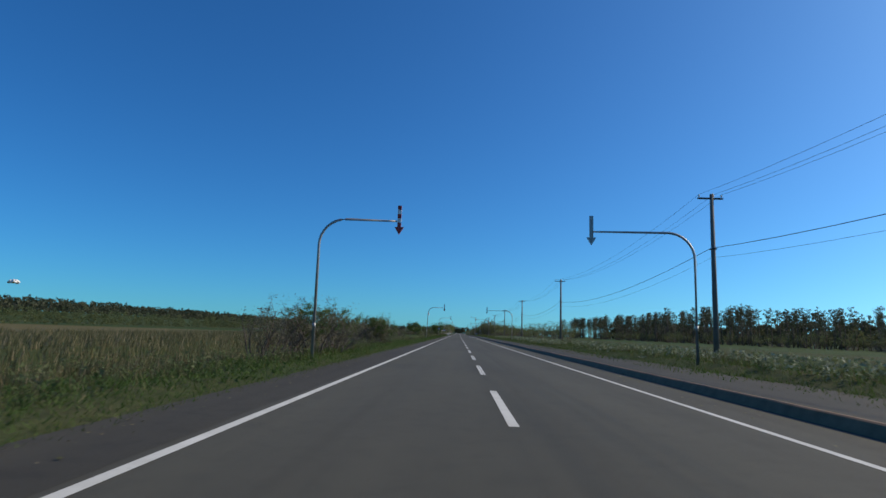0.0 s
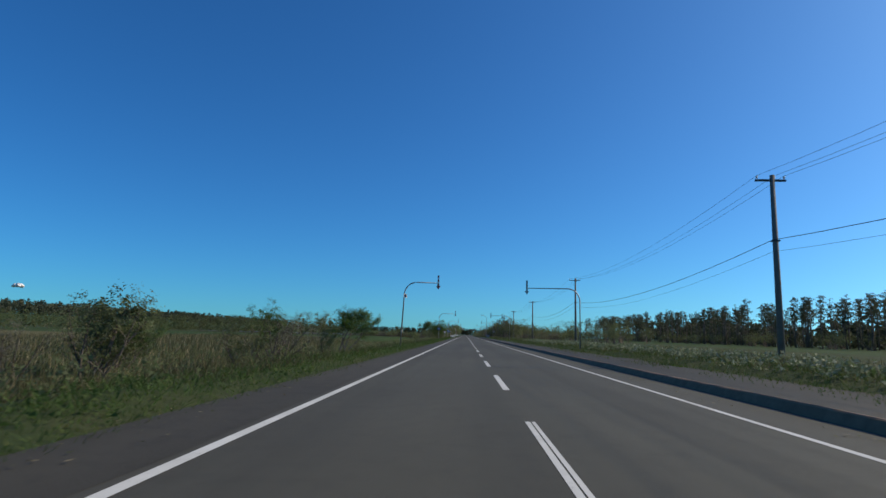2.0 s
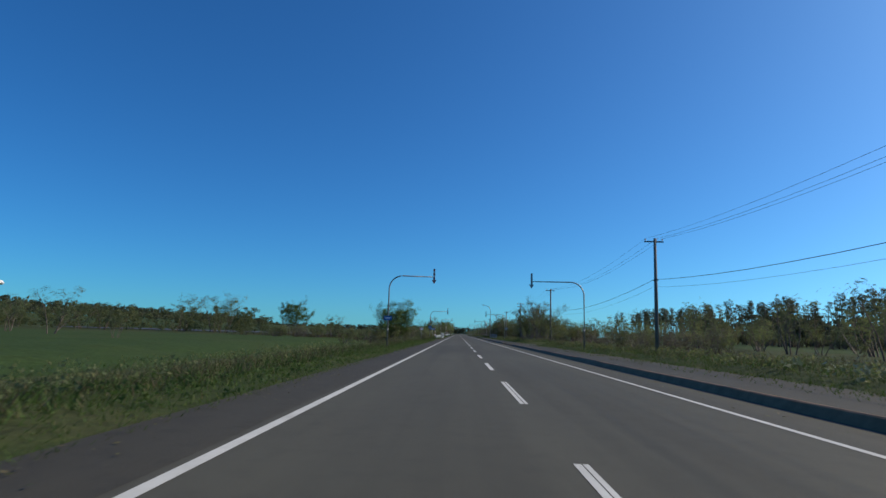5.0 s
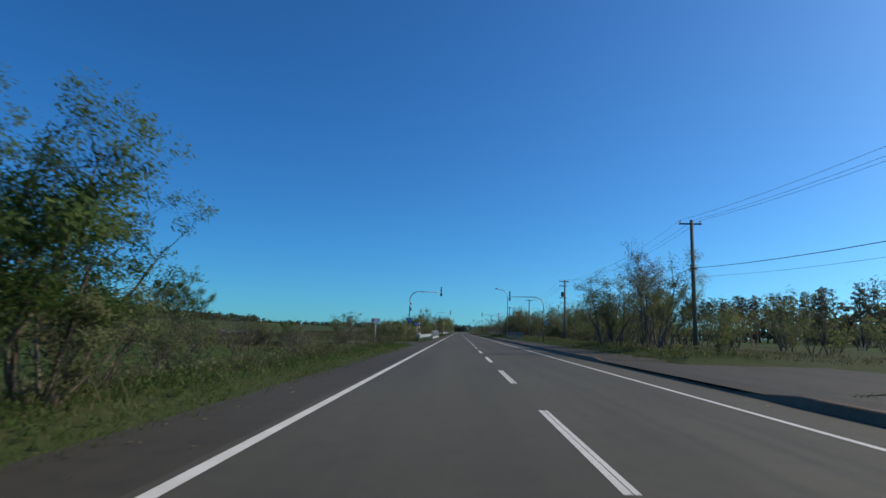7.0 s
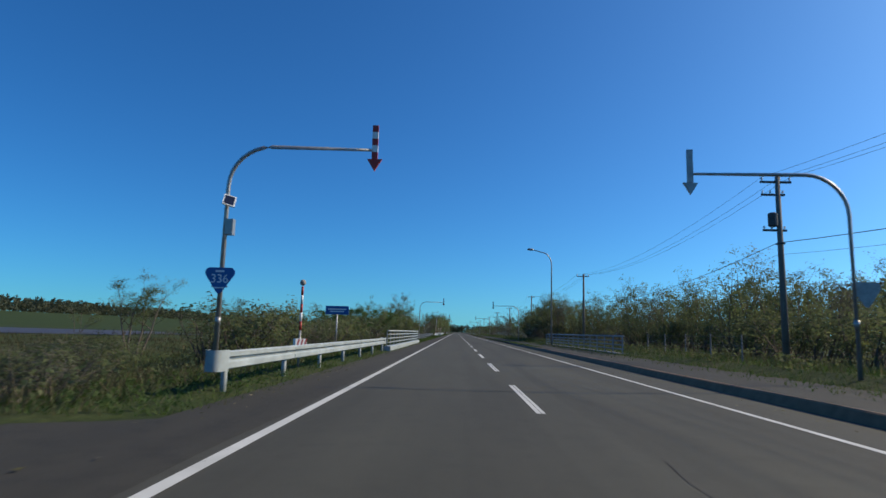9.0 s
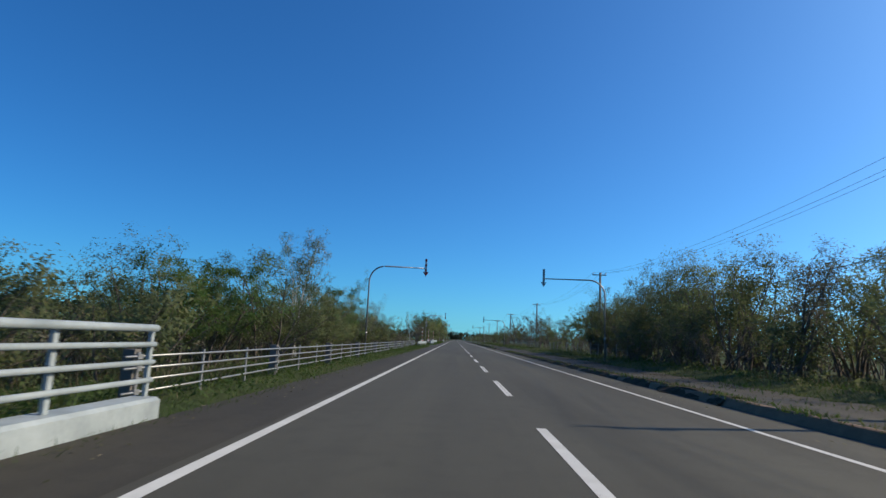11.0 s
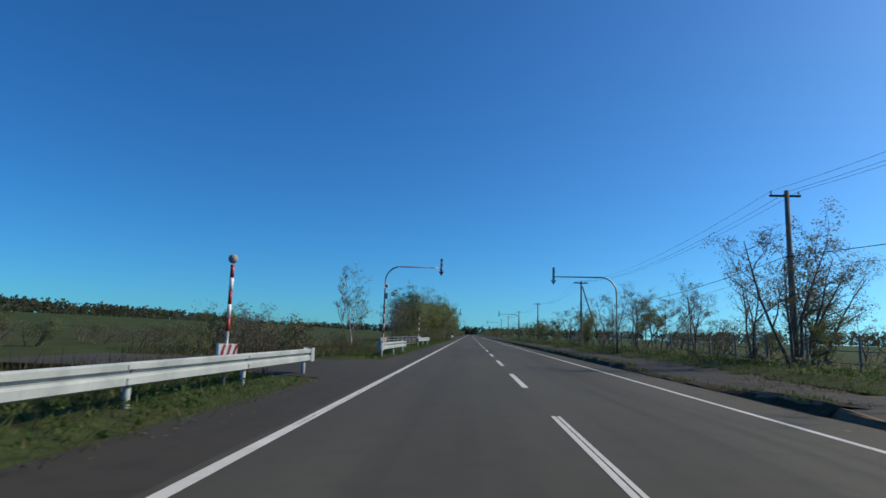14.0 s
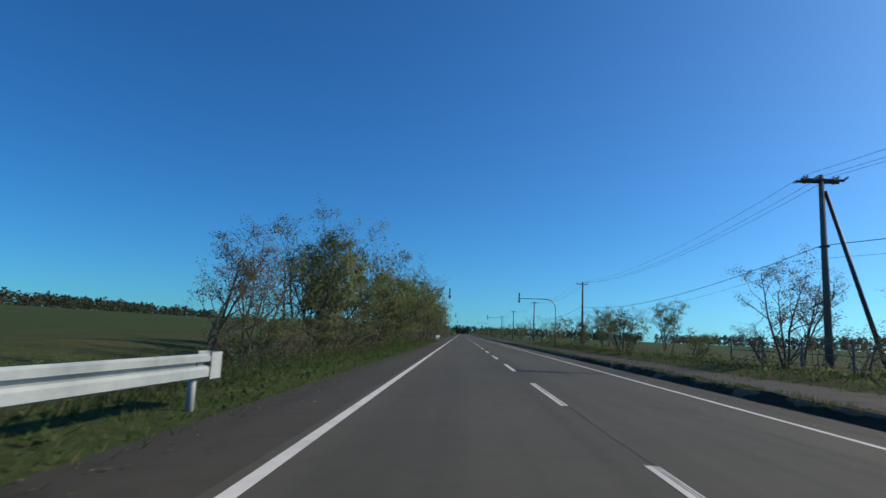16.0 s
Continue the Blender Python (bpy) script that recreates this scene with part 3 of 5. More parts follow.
def bridge_parapet(x, y0, y1, colour, label, h=1.2):
    t = thing("bridge_parapet", x, y0, 0.0, label, "bridge railing")
    L = y1 - y0
    g = Geo()
    g.prism_y([(-0.22, -0.5), (0.2, -0.5), (0.2, 0.24), (0.15, 0.28), (-0.18, 0.28), (-0.22, 0.24)], [0, L])
    part("kerb_wall", g, WHITE if colour is WHITE else CONCRETE, t, "pale concrete footing")
    for z in (0.5, 0.74, 0.98, h):
        g = Geo()
        g.tube([(0.04, 0, z), (0.04, L, z)], 0.05 if z == h else 0.035, 8)
        part("rail", g, colour, t, "", True)
    n = round(L / 2)
    for i in range(n + 1):
        g = Geo()
        g.box(-0.05, 0.0, L * i / n - 0.04, L * i / n + 0.04, 0.28, h)
        part("post", g, colour, t)
    return t


bridge_parapet(-5.5, 288.0, 316.0, WHITE, "white steel bridge railing on a pale concrete footing")
PALE_BLUE = plain_mat("pale_blue_paint", (0.16, 0.22, 0.27), (0.22, 0.28, 0.33), 3.0, 0.6)
bridge_parapet(8.3, 287.0, 316.0, PALE_BLUE, "pale blue-grey steel bridge railing on a concrete footing", 1.25)


def wood_fence(x, y0, y1, mat, label, group, step=3.0, h=1.3, rails=(0.45, 0.85, 1.25), rad=0.05, rail=0.022):
    t = thing("field_fence", x, y0, 0.2, label, "fence", group)
    L = y1 - y0
    n = round(L / step)
    for i in range(n + 1):
        g = Geo()
        dz = 0.05 * noise.noise(Vector((i * 3.7, y0, 1)))
        g.tube([(0, L * i / n, -0.3), (0.03 * noise.noise(Vector((i, 2, y0))), L * i / n, h + dz)], rad, 7)
        part("post", g, mat, t)
    for z in rails:
        g = Geo()
        g.tube([(0.04, L * i / n, z + 0.03 * noise.noise(Vector((i, z * 5, y0)))) for i in range(n + 1)], rail, 6)
        part("rail", g, mat, t)
    return t


WIRE_POST = plain_mat("dull_steel", (0.17, 0.17, 0.165), (0.25, 0.25, 0.24), 5.0, 0.7, 0.2)
OLD_WOOD = plain_mat("weathered_wood", (0.15, 0.14, 0.12), (0.25, 0.235, 0.21), 4.0, 0.95, bump=0.3)
wood_fence(9.9, 276.0, 287.5, WIRE_POST, "thin grey wire fence on steel posts along the verge", "field fences", 2.9, 1.25, (0.4, 0.8, 1.15), 0.03, 0.004)
wood_fence(10.8, 350.0, 384.0, WIRE_POST, "thin grey wire fence on slim posts along the verge", "field fences", 2.8, 1.25, (0.4, 0.8, 1.15), 0.032, 0.005)
wood_fence(11.2, 398.0, 470.0, OLD_WOOD, "grey weathered fence with thin rails along the verge", "field fences", 3.0, 1.35, (0.45, 0.85, 1.25), 0.045, 0.017)

# ---- signs ----


def text_mesh(body, size, depth):
    cu = bpy.data.curves.new("lettering", "FONT")
    cu.body, cu.size, cu.extrude, cu.align_x, cu.align_y = body, size, depth, "CENTER", "CENTER"
    tmp = bpy.data.objects.new("lettering", cu)
    scene.collection.objects.link(tmp)
    me = bpy.data.meshes.new_from_object(tmp.evaluated_get(bpy.context.evaluated_depsgraph_get()))
    bpy.data.objects.remove(tmp)
    return me


def lettering(body, size, x, y, z, mat, parent):
    me = text_mesh(body, size, 0.002)
    me.materials.clear()
    me.materials.append(mat)
    ob = new("lettering", me)
    ob.parent = parent
    ob.matrix_local = pose(x, y, z, 90, 0, 0)
    return ob


def plate(name, g, outline, y0, y1, m=None):
    n = len(outline)
    g.add([(x, y, z) for y in (y0, y1) for x, z in outline], [tuple(range(n)), tuple(range(2 * n - 1, n - 1, -1))] + [(i, n + i, n + (i + 1) % n, (i + 1) % n) for i in range(n)])


def shield_outline(w, h, k=1.0):
    pts = []
    r = 0.34 * w / 2
    for cx, cz, a0, a1 in ((w / 2 - r, h / 2 - r * 1.1, -28, 80), (r - w / 2, h / 2 - r * 1.1, 100, 208), (0.0, 0.6 * r - h / 2, 208, 332)):
        for i in range(8):
            u = radians(a0 + (a1 - a0) * i / 7)
            q = r if cx else 0.6 * r
            pts.append(((cx + q * math.cos(u)) * k, (cz + q * math.sin(u)) * k))
    return pts


def route_shield(x, y, z, facing=1):
    t = thing("route_sign", x, y, z, "blue rounded triangular route sign with white numerals on the post" if facing > 0 else "grey back of a rounded triangular route sign", "road sign")
    g = Geo()
    plate("p", g, shield_outline(0.74, 0.66), -0.012, 0.012)
    part("board", g, BLUE if facing > 0 else GALV, t)
    if facing > 0:
        lettering("336", 0.3, 0, -0.015, 0.03, WHITE_FILM, t)
        g = Geo()
        g.box(-0.11, 0.11, -0.016, -0.0125, 0.2, 0.25)
        g.box(-0.13, 0.13, -0.016, -0.0125, -0.2, -0.17)
        part("small_print", g, WHITE_FILM, t, "white bars of small print")
    g = Geo()
    for dz in (-0.15, 0.15):
        g.box(-0.2, 0.2, 0.013, 0.03, dz - 0.02, dz + 0.02)
    part("bracket", g, GALV, t)
    return t


route_shield(LEFT_X[3][0], ARROWS[3] - 0.84, 2.35)
rs = route_shield(8.95, ARROWS[3] - 0.11, 2.45, -1)


def board_sign(x, y, zc, w, h, mat, post_top, label, bars=True, frame_post=True, rz=0.0):
    t = thing("road_sign", x, y, -0.3, label, "road sign", "", rz)
    if frame_post:
        g = Geo()
        g.tube([(0, 0, 0), (0, 0, post_top + 0.3)], 0.035, 10)
        part("post", g, GALV, t, "", True)
    g = Geo()
    g.box(-w / 2, w / 2, -0.065, -0.045, zc - h / 2 + 0.3, zc + h / 2 + 0.3)
    b = part("board", g, mat, t)
    if bars:
        g = Geo()
        for i, (a, c) in enumerate(((-0.4, 0.4), (-0.3, 0.3))):
            z = zc + 0.3 + (0.12 - 0.26 * i) * h
            g.box(a * w, c * w, -0.069, -0.0655, z - 0.07 * h, z + 0.07 * h)
        part("small_print", g, WHITE_FILM, b, "white bars of small print")
    return t


board_sign(-7.3, 281.5, 2.15, 1.15, 0.42, BLUE, 2.36, "blue rectangular sign with white print on a thin post")
board_sign(LEFT_X.get(2, (-6.5, 0))[0], ARROWS[2] - 0.06, 2.3, 0.64, 0.34, BLUE, 2.4, "small blue rectangular sign with white print", True, False)
km = board_sign(-7.25, 239.4, 2.4, 0.8, 0.42, WHITE_FILM, 2.55, "white distance sign with a pink panel on a thin post", False, True, 20.0)
km.scale = (0.8, 0.8, 0.8)
km.location.x -= 0.12
PINK = plain_mat("pink_film", (0.45, 0.16, 0.2), (0.55, 0.22, 0.26), 5.0, 0.5)
g = Geo()
g.box(-0.395, -0.13, -0.07, -0.0655, 2.495, 2.905)
pk = part("panel", g, PINK, km, "pink panel with a dark mark")
g = Geo()
g.box(-0.33, -0.19, -0.074, -0.0705, 2.66, 2.72)
part("mark", g, BLUE, pk, "dark blue mark")
lettering("143", 0.26, 0.13, -0.07, 2.66, BLUE, km)
g = Geo()
g.box(-0.08, 0.3, -0.07, -0.0655, 2.83, 2.87)
part("small_print", g, PINK, km, "bar of small print")


def street_lamp(x, y):
    t = thing("street_lamp", x, y, 0.1, "tall slim grey steel street lamp with a curved arm", "street lamp")
    g = Geo()
    pts = [(0, 0, 0), (0, 0, 7.9)]
    for k in range(1, 8):
        a = math.pi / 2 * k / 7
        pts.append((-1.0 + 1.0 * math.cos(a), 0, 7.9 + 1.25 * math.sin(a)))
    pts.append((-1.9, 0, 9.4))
    g.tube(pts, [0.09, 0.06] + [0.05] * 7 + [0.04], 10)
    part("pole", g, GALV, t, "", True)
    g = Geo()
    g.tube([(-1.75, 0, 9.38), (-1.9, 0, 9.4), (-2.2, 0, 9.42), (-2.4, 0, 9.4)], [0.05, 0.11, 0.12, 0.05], 10)
    part("lantern", g, GALV, t, "grey lantern head", True)
    return t


street_lamp(7.85, 310.0)

# ---- field entrances ----


def entrance(name, side, a, b, depth, z):
    g = Geo()
    xs = [5.0 + depth * i / 10 for i in range(11)]
    rows = []
    for x in xs:
        fl = 2.0 * max(0.0, 1.0 - (x - 5.0) / 4.0)
        ya = a - fl + 0.25 * noise.noise(Vector((x, a, 0)))
        yb = b + fl + 0.25 * noise.noise(Vector((x, b, 0)))
        rows.append([(side * x, ya + (yb - ya) * j / 6, z) for j in range(7)])
    g.add([p for r in rows for p in r], [((i + 1) * 7 + j, i * 7 + j, i * 7 + j + 1, (i + 1) * 7 + j + 1) if side > 0 else (i * 7 + j, (i + 1) * 7 + j, (i + 1) * 7 + j + 1, i * 7 + j + 1) for i in range(10) for j in range(6)])
    tagged(part(name, g, WALK), "patched asphalt entrance to a field track", "driveway", "", "structure")


for i, (a, b) in enumerate(DRIVES_L):
    entrance("driveway_%d" % (i + 1), -1, a, b, (8.0, 12.0)[i], 0.005)
for i, (a, b) in enumerate(DRIVES_R):
    entrance("driveway_%d" % (i + 3), 1, a, b, 9.0, 0.1)

EARTH = ground_mat("bare_earth", (0.035, 0.03, 0.02), (0.055, 0.045, 0.03), (0.075, 0.062, 0.04), 0.8, 9.0)
spill = lambda y, s: 0.5 + noise.noise(Vector((s, y * 0.8, 1.0))) * 0.9
for k, (a, b) in enumerate(((322.0, 384.0), (398.0, 478.0))):
    ys = [a + 0.4 * i for i in range(int((b - a) / 0.4))]
    ribbon("soil_edge", lambda y: [(4.95 - 0.35 * max(0.0, spill(y, 3)), -0.05), (5.9, -0.05), (5.75 + 0.5 * spill(y, 5), kerb_h(y) - 0.03), (5.3, kerb_h(y) + 0.055 * spill(y, 7)), (5.08, kerb_h(y) + 0.06 * spill(y, 9)), (4.97 - 0.16 * max(0.0, spill(y, 3)), 0.06 * max(0.0, spill(y, 11)))], ys, EARTH, "dark crumbled earth spilling over the kerb", "soil")

# ---- cracks and patches in the asphalt ----
TAR = plain_mat("tar", (0.016, 0.015, 0.014), (0.03, 0.028, 0.026), 8.0, 0.85)


def crack(y0, y1, x0, x1, width, seed, name="road_crack"):
    """A thin wandering crack in the road."""
    g = Geo()
    n = max(6, int(math.hypot(y1 - y0, x1 - x0) / 0.3))
    ax = Vector((x1 - x0, y1 - y0, 0)).normalized()
    nrm = Vector((-ax.y, ax.x, 0))
    vs = []
    for i in range(n + 1):
        u = i / n
        c = Vector((x0 + (x1 - x0) * u, y0 + (y1 - y0) * u, 0.0055)) + nrm * (0.05 * noise.noise(Vector((u * n * 0.35, seed, 0))) + 0.1 * noise.noise(Vector((u * n * 0.06, seed, 4))))
        w = width * (0.35 + 0.9 * abs(noise.noise(Vector((u * n * 0.5, seed, 8)))))
        vs += [c - nrm * w, c + nrm * w]
    g.add(vs, [(2 * i, 2 * i + 1, 2 * i + 3, 2 * i + 2) if nrm.x * ax.y - nrm.y * ax.x < 0 else (2 * i + 1, 2 * i, 2 * i + 2, 2 * i + 3) for i in range(n)])
    tagged(part(name, g, TAR), "thin dark crack in the asphalt", "road crack", "", "structure")


for k, (a, b) in enumerate(((100.0, 141.0), (176.0, 196.0), (425.0, 470.0))):
    crack(a, b, 0.03, 0.05, 0.011, 3.0 + k)
for k, (y, x0, x1, w) in enumerate(((16.5, -1.5, 3.4, 0.02), (58.0, -3.3, -1.0, 0.03), (75.5, 0.3, 4.4, 0.025), (104.0, -2.5, 4.3, 0.016), (133.0, -3.5, 4.3, 0.018), (176.0, -1.0, 4.0, 0.018), (236.0, -3.5, 1.0, 0.016), (360.0, 0.8, 3.4, 0.03), (409.0, -3.4, 0.5, 0.018), (430.0, -3.5, -1.8, 0.03), (452.0, 0.2, 3.4, 0.02))):
    crack(y, y + 0.4, x0, x1, w, 40.0 + k)
for k, (y0, y1, x) in enumerate(((18.0, 40.0, -3.8), (90.0, 120.0, -4.6), (255.5, 258.5, 0.6), (395.0, 425.0, -3.64), (440.0, 470.0, 4.1))):
    crack(y0, y1, x, x + 0.15, 0.012, 70.0 + k)


def litter(n, seed):
    """Dead leaves and grit along the road's edges."""
    rng = np.random.default_rng(seed)
    y = rng.uniform(0, 480, n)
    x = np.where(rng.uniform(0, 1, n) < 0.7, rng.normal(-4.9, 0.3, n), rng.normal(4.2, 0.2, n))
    x = np.minimum(x, 4.42)
    ok = np.array([in_drive(b, DRIVES_L, -6.0) < 0.1 or rng.uniform() < 0.1 for b in y])
    x, y = x[ok], y[ok]
    n = len(x)
    c = np.stack([x, y, np.full(n, 0.02)], 1)
    a = rng.uniform(0, 6.28, n)
    s = rng.uniform(0.015, 0.05, n)
    dx, dy = np.cos(a) * s, np.sin(a) * s
    z = rng.uniform(0, 0.02, (n, 4))
    v = np.stack([c + np.stack([dx, dy, z[:, 0]], 1), c + np.stack([-dy * 0.6, dx * 0.6, z[:, 1]], 1), c + np.stack([-dx, -dy, z[:, 2]], 1), c + np.stack([dy * 0.6, -dx * 0.6, z[:, 3]], 1)], 1).reshape(-1, 3)
    return v, np.arange(4 * n).reshape(n, 4)


v, f = litter(4500, 5)
tagged(new("leaf_litter", array_mesh("leaf_litter", v, f, STALK)), "dead leaves and grit along the road's edge", "litter", "", "stuff")
strip("near_meadow", -39.8, -14.0, [150.0 + 2.0 * i for i in range(45)], lambda x, y: left_z(x, y) + 0.05 * smooth(-13.9, -15.5, x) - 0.03, MEADOW, 20, "structure", "bright green meadow beyond the ditch", "field")

# ---- plants ----
RNG = np.random.default_rng(7)


def leaf_cloud(points, per, spread, size, rng, lean=(0.0, 0.0, 0.0), aspect=0.5, whole=True):
    """Vertices and faces of small leaf blades round the given points. whole: they turn their faces out of the one crown."""
    pts = np.repeat(np.asarray(points, dtype=float), per, axis=0)
    n = len(pts)
    ball = rng.normal(0, 1, (n, 3))
    ball *= (rng.uniform(0, 1, n) ** 0.4 / (np.linalg.norm(ball, axis=1) + 1e-9))[:, None]
    c = pts + ball * spread * np.array([1.5, 1.5, 1.2])
    face = rng.normal(0, 0.6 if whole else 1.0, (n, 3)) + np.array([0, 0, 0.35])
    if whole:
        face += (c - c.mean(0)) / (c.std(0) + 1e-6) * 0.8
    face /= np.linalg.norm(face, axis=1)[:, None] + 1e-9
    d = rng.normal(0, 1, (n, 3)) + np.asarray(lean)
    d -= face * (d * face).sum(1)[:, None]
    d /= np.linalg.norm(d, axis=1)[:, None] + 1e-9
    e = np.cross(face, d)
    s = size * rng.uniform(0.55, 1.35, (n, 1))
    a, b = c - d * s, c + d * s
    w = e * s * aspect
    v = np.stack([a + w * 1.25, b, a * 0.7 + b * 0.3 - w * 1.25], axis=1).reshape(-1, 3)
    f = np.arange(3 * n).reshape(n, 3)
    return v, f


def grow(rng, height, stems, spread, lean, forks, droop=0.0, first=0.3):
    """Limbs of a tree: polylines with radii, and the twig points that carry leaves."""
    limbs, tips = [], []

    def limb(p, d, length, r, level):
        pts, rad = [p.copy()], [r]
        n = 5 if level == 0 else 4
        for k in range(n):
            d = d + rng.normal(0, 0.13 if level == 0 else 0.2, 3) + np.array([lean[0], lean[1], 0.0]) * (0.06 + 0.05 * level)
            d[2] += (0.06 if level < 2 else 0.02) - droop * level
            d /= np.linalg.norm(d)
            p = p + d * length / n
            pts.append(p.copy())
            rad.append(max(0.006, r * (1 - 0.8 * (k + 1) / n)))
        limbs.append((pts, rad, level))
        if level >= 1:
            tips.extend(pts[2:])
        if level >= 2:
            tips.extend(pts[1:])
            tips.append((pts[-1] + pts[-2]) / 2)
        if level < 3:
            m = forks[level]
            for k in range(m):
                u = first + (1 - first) * (k + rng.uniform(0.2, 1.0)) / m if level == 0 else rng.uniform(0.25, 1.0)
                i = min(n - 1, int(u * n))
                q = pts[i] + (pts[i + 1] - pts[i]) * (u * n - i if u < 1 else 1.0)
                ang = rng.uniform(0, 2 * math.pi)
                side = np.array([math.cos(ang), math.sin(ang), rng.uniform(0.0, 0.7)])
                nd = d * 0.45 + side * 0.75
                limb(q, nd / np.linalg.norm(nd), length * rng.uniform(0.34, 0.55) * (1.0 - 0.35 * u if level == 0 else 0.9), max(0.006, rad[i] * 0.55), level + 1)

    for s in range(stems):
        ang = rng.uniform(0, 2 * math.pi)
        tilt = rng.uniform(0.3, 1.0) * spread if stems > 1 else spread * 0.2
        d = np.array([math.cos(ang) * tilt, math.sin(ang) * tilt, 1.0])
        base = np.array([math.cos(ang), math.sin(ang), 0]) * (0.12 * height * spread if stems > 1 else 0.0)
        base[2] = -0.25
        limb(base, d / np.linalg.norm(d), height * rng.uniform(0.7, 0.95), 0.011 * height + 0.01, 0)
    return limbs, tips


def tree_kind(name, seed, height, stems, spread, lean, forks, leaf, leaf_mat_, bark, label, category, leaves=2400, leaf_size=0.08, cloud=0.16, droop=0.0, first=0.3, fine=1.0):
    """Builds one tree, trunk and crown; it is copied where it grows again. fine: how much of its twigs and leaves are kept."""
    rng = np.random.default_rng(seed)
    limbs, tips = grow(rng, height, stems, spread, lean, forks, droop, first)
    t = thing(name, 0, 0, -200.0, label, category)
    g = Geo()
    twigs = [l for l in limbs if l[2] == 2]
    rng.shuffle(twigs)
    low = stems > 5
    keep = {id(l) for l in twigs[: int((20 if low else 60) * fine)]}
    shoots = [l for l in limbs if l[2] == 3]
    rng.shuffle(shoots)
    keep |= {id(l) for l in shoots[: int((14 if low else 60) * fine)]}
    for l in limbs:
        pts, rad, level = l
        if level == 0:
            g.tube(pts if fine > 0.3 else pts[::2] + pts[-1:], rad if fine > 0.3 else rad[::2] + rad[-1:], (4 if low else 6) if fine > 0.5 else (4 if fine > 0.3 and not low else 3), False)
        elif level == 1 and (fine > (0.5 if low else 0.3) or rng.uniform() < 0.35):
            g.tube(pts[::2] if fine < 0.5 else pts, rad[::2] if fine < 0.5 else rad, 4 if fine > 0.5 and not low else 3, False)
        elif level == 2 and id(l) in keep:
            g.tube([pts[0], pts[2], pts[-1]], [rad[0], rad[2], rad[-1]], 3, False)
        elif level == 3 and id(l) in keep:
            g.tube([pts[0], pts[-1]], [0.007, 0.004], 3, False)
    part("trunk", g, bark, t, "", True)
    n = max(60, int(leaves * fine))
    tips = np.array(tips)
    tips = tips[rng.integers(0, len(tips), n)]
    v, f = leaf_cloud(tips, 1, cloud, leaf_size / fine ** 0.33, rng, (lean[0] * 2.0, lean[1] * 2.0, -0.2), leaf)
    crown = new("crown", array_mesh("crown", v, f, leaf_mat_))
    crown.parent = t
    return t


WIND = (0.55, -0.1)
SPECS = {
    "willow": ("willow_tree", 11, 5.0, 4, 0.5, WIND, (6, 5, 4), 0.33, LEAF_DULL, BARK, "wind-bent willow with thin dull green leaves on the verge", "tree", 5400, 0.052, 0.17, 0.0, 0.3),
    "green": ("green_tree", 31, 5.0, 3, 0.4, WIND, (7, 6, 4), 0.38, LEAF_GREEN, BARK, "wind-blown leafy green tree on the verge", "tree", 6500, 0.055, 0.15, 0.0, 0.3),
    "spread": ("willow_tree", 171, 5.3, 6, 0.62, (0.75, -0.1), (7, 6, 4), 0.3, LEAF_GREEN, BARK, "broad wind-blown willow with many leaning stems", "tree", 13000, 0.052, 0.15, 0.0, 0.22),
    "bush": ("bush", 51, 2.6, 7, 0.7, WIND, (5, 4, 3), 0.42, LEAF_DULL, BARK, "dense dull green bush in the rough grass", "bush", 2400, 0.05, 0.14, 0.0, 0.15),
    "brown": ("dry_bush", 71, 2.6, 8, 0.75, WIND, (5, 4, 3), 0.3, LEAF_DRY, BARK, "half-bare brown bush in the rough grass", "bush", 1600, 0.043, 0.12, 0.0, 0.15),
    "birch": ("birch_tree", 91, 7.0, 1, 0.2, (0.12, 0.0), (12, 5, 3), 0.45, LEAF_DULL, BIRCH, "slender pale-barked birch with thinning leaves", "tree", 3800, 0.046, 0.13, 0.0, 0.25),
    "bare": ("thin_tree", 111, 5.0, 3, 0.22, (0.3, -0.05), (7, 6, 5), 0.4, LEAF_DRY, BARK, "nearly bare tree with a few dry brown leaves", "tree", 3000, 0.042, 0.12, 0.0, 0.3),
    "lone": ("young_tree", 191, 3.5, 1, 0.2, (0.3, 0.0), (10, 6, 4), 0.38, LEAF_GREEN, BARK, "small single-stemmed tree with a flat rounded crown", "tree", 3200, 0.05, 0.15, 0.0, 0.6),
    "thicket": ("thicket_tree", 131, 5.0, 6, 0.5, (0.25, 0.0), (6, 5, 4), 0.42, LEAF_DULL, BARK, "dense olive green tree of the roadside thicket", "tree", 6800, 0.053, 0.2, 0.0, 0.1),
}
KINDS = {}
for kind, sp in SPECS.items():
    for lod, fine in (("near", 1.0), ("mid", 0.37), ("far", 0.13)):
        KINDS[kind, lod] = [tree_kind(sp[0], sp[1] + i, *sp[2:], fine) for i in range(3 if lod != "far" else 2)]


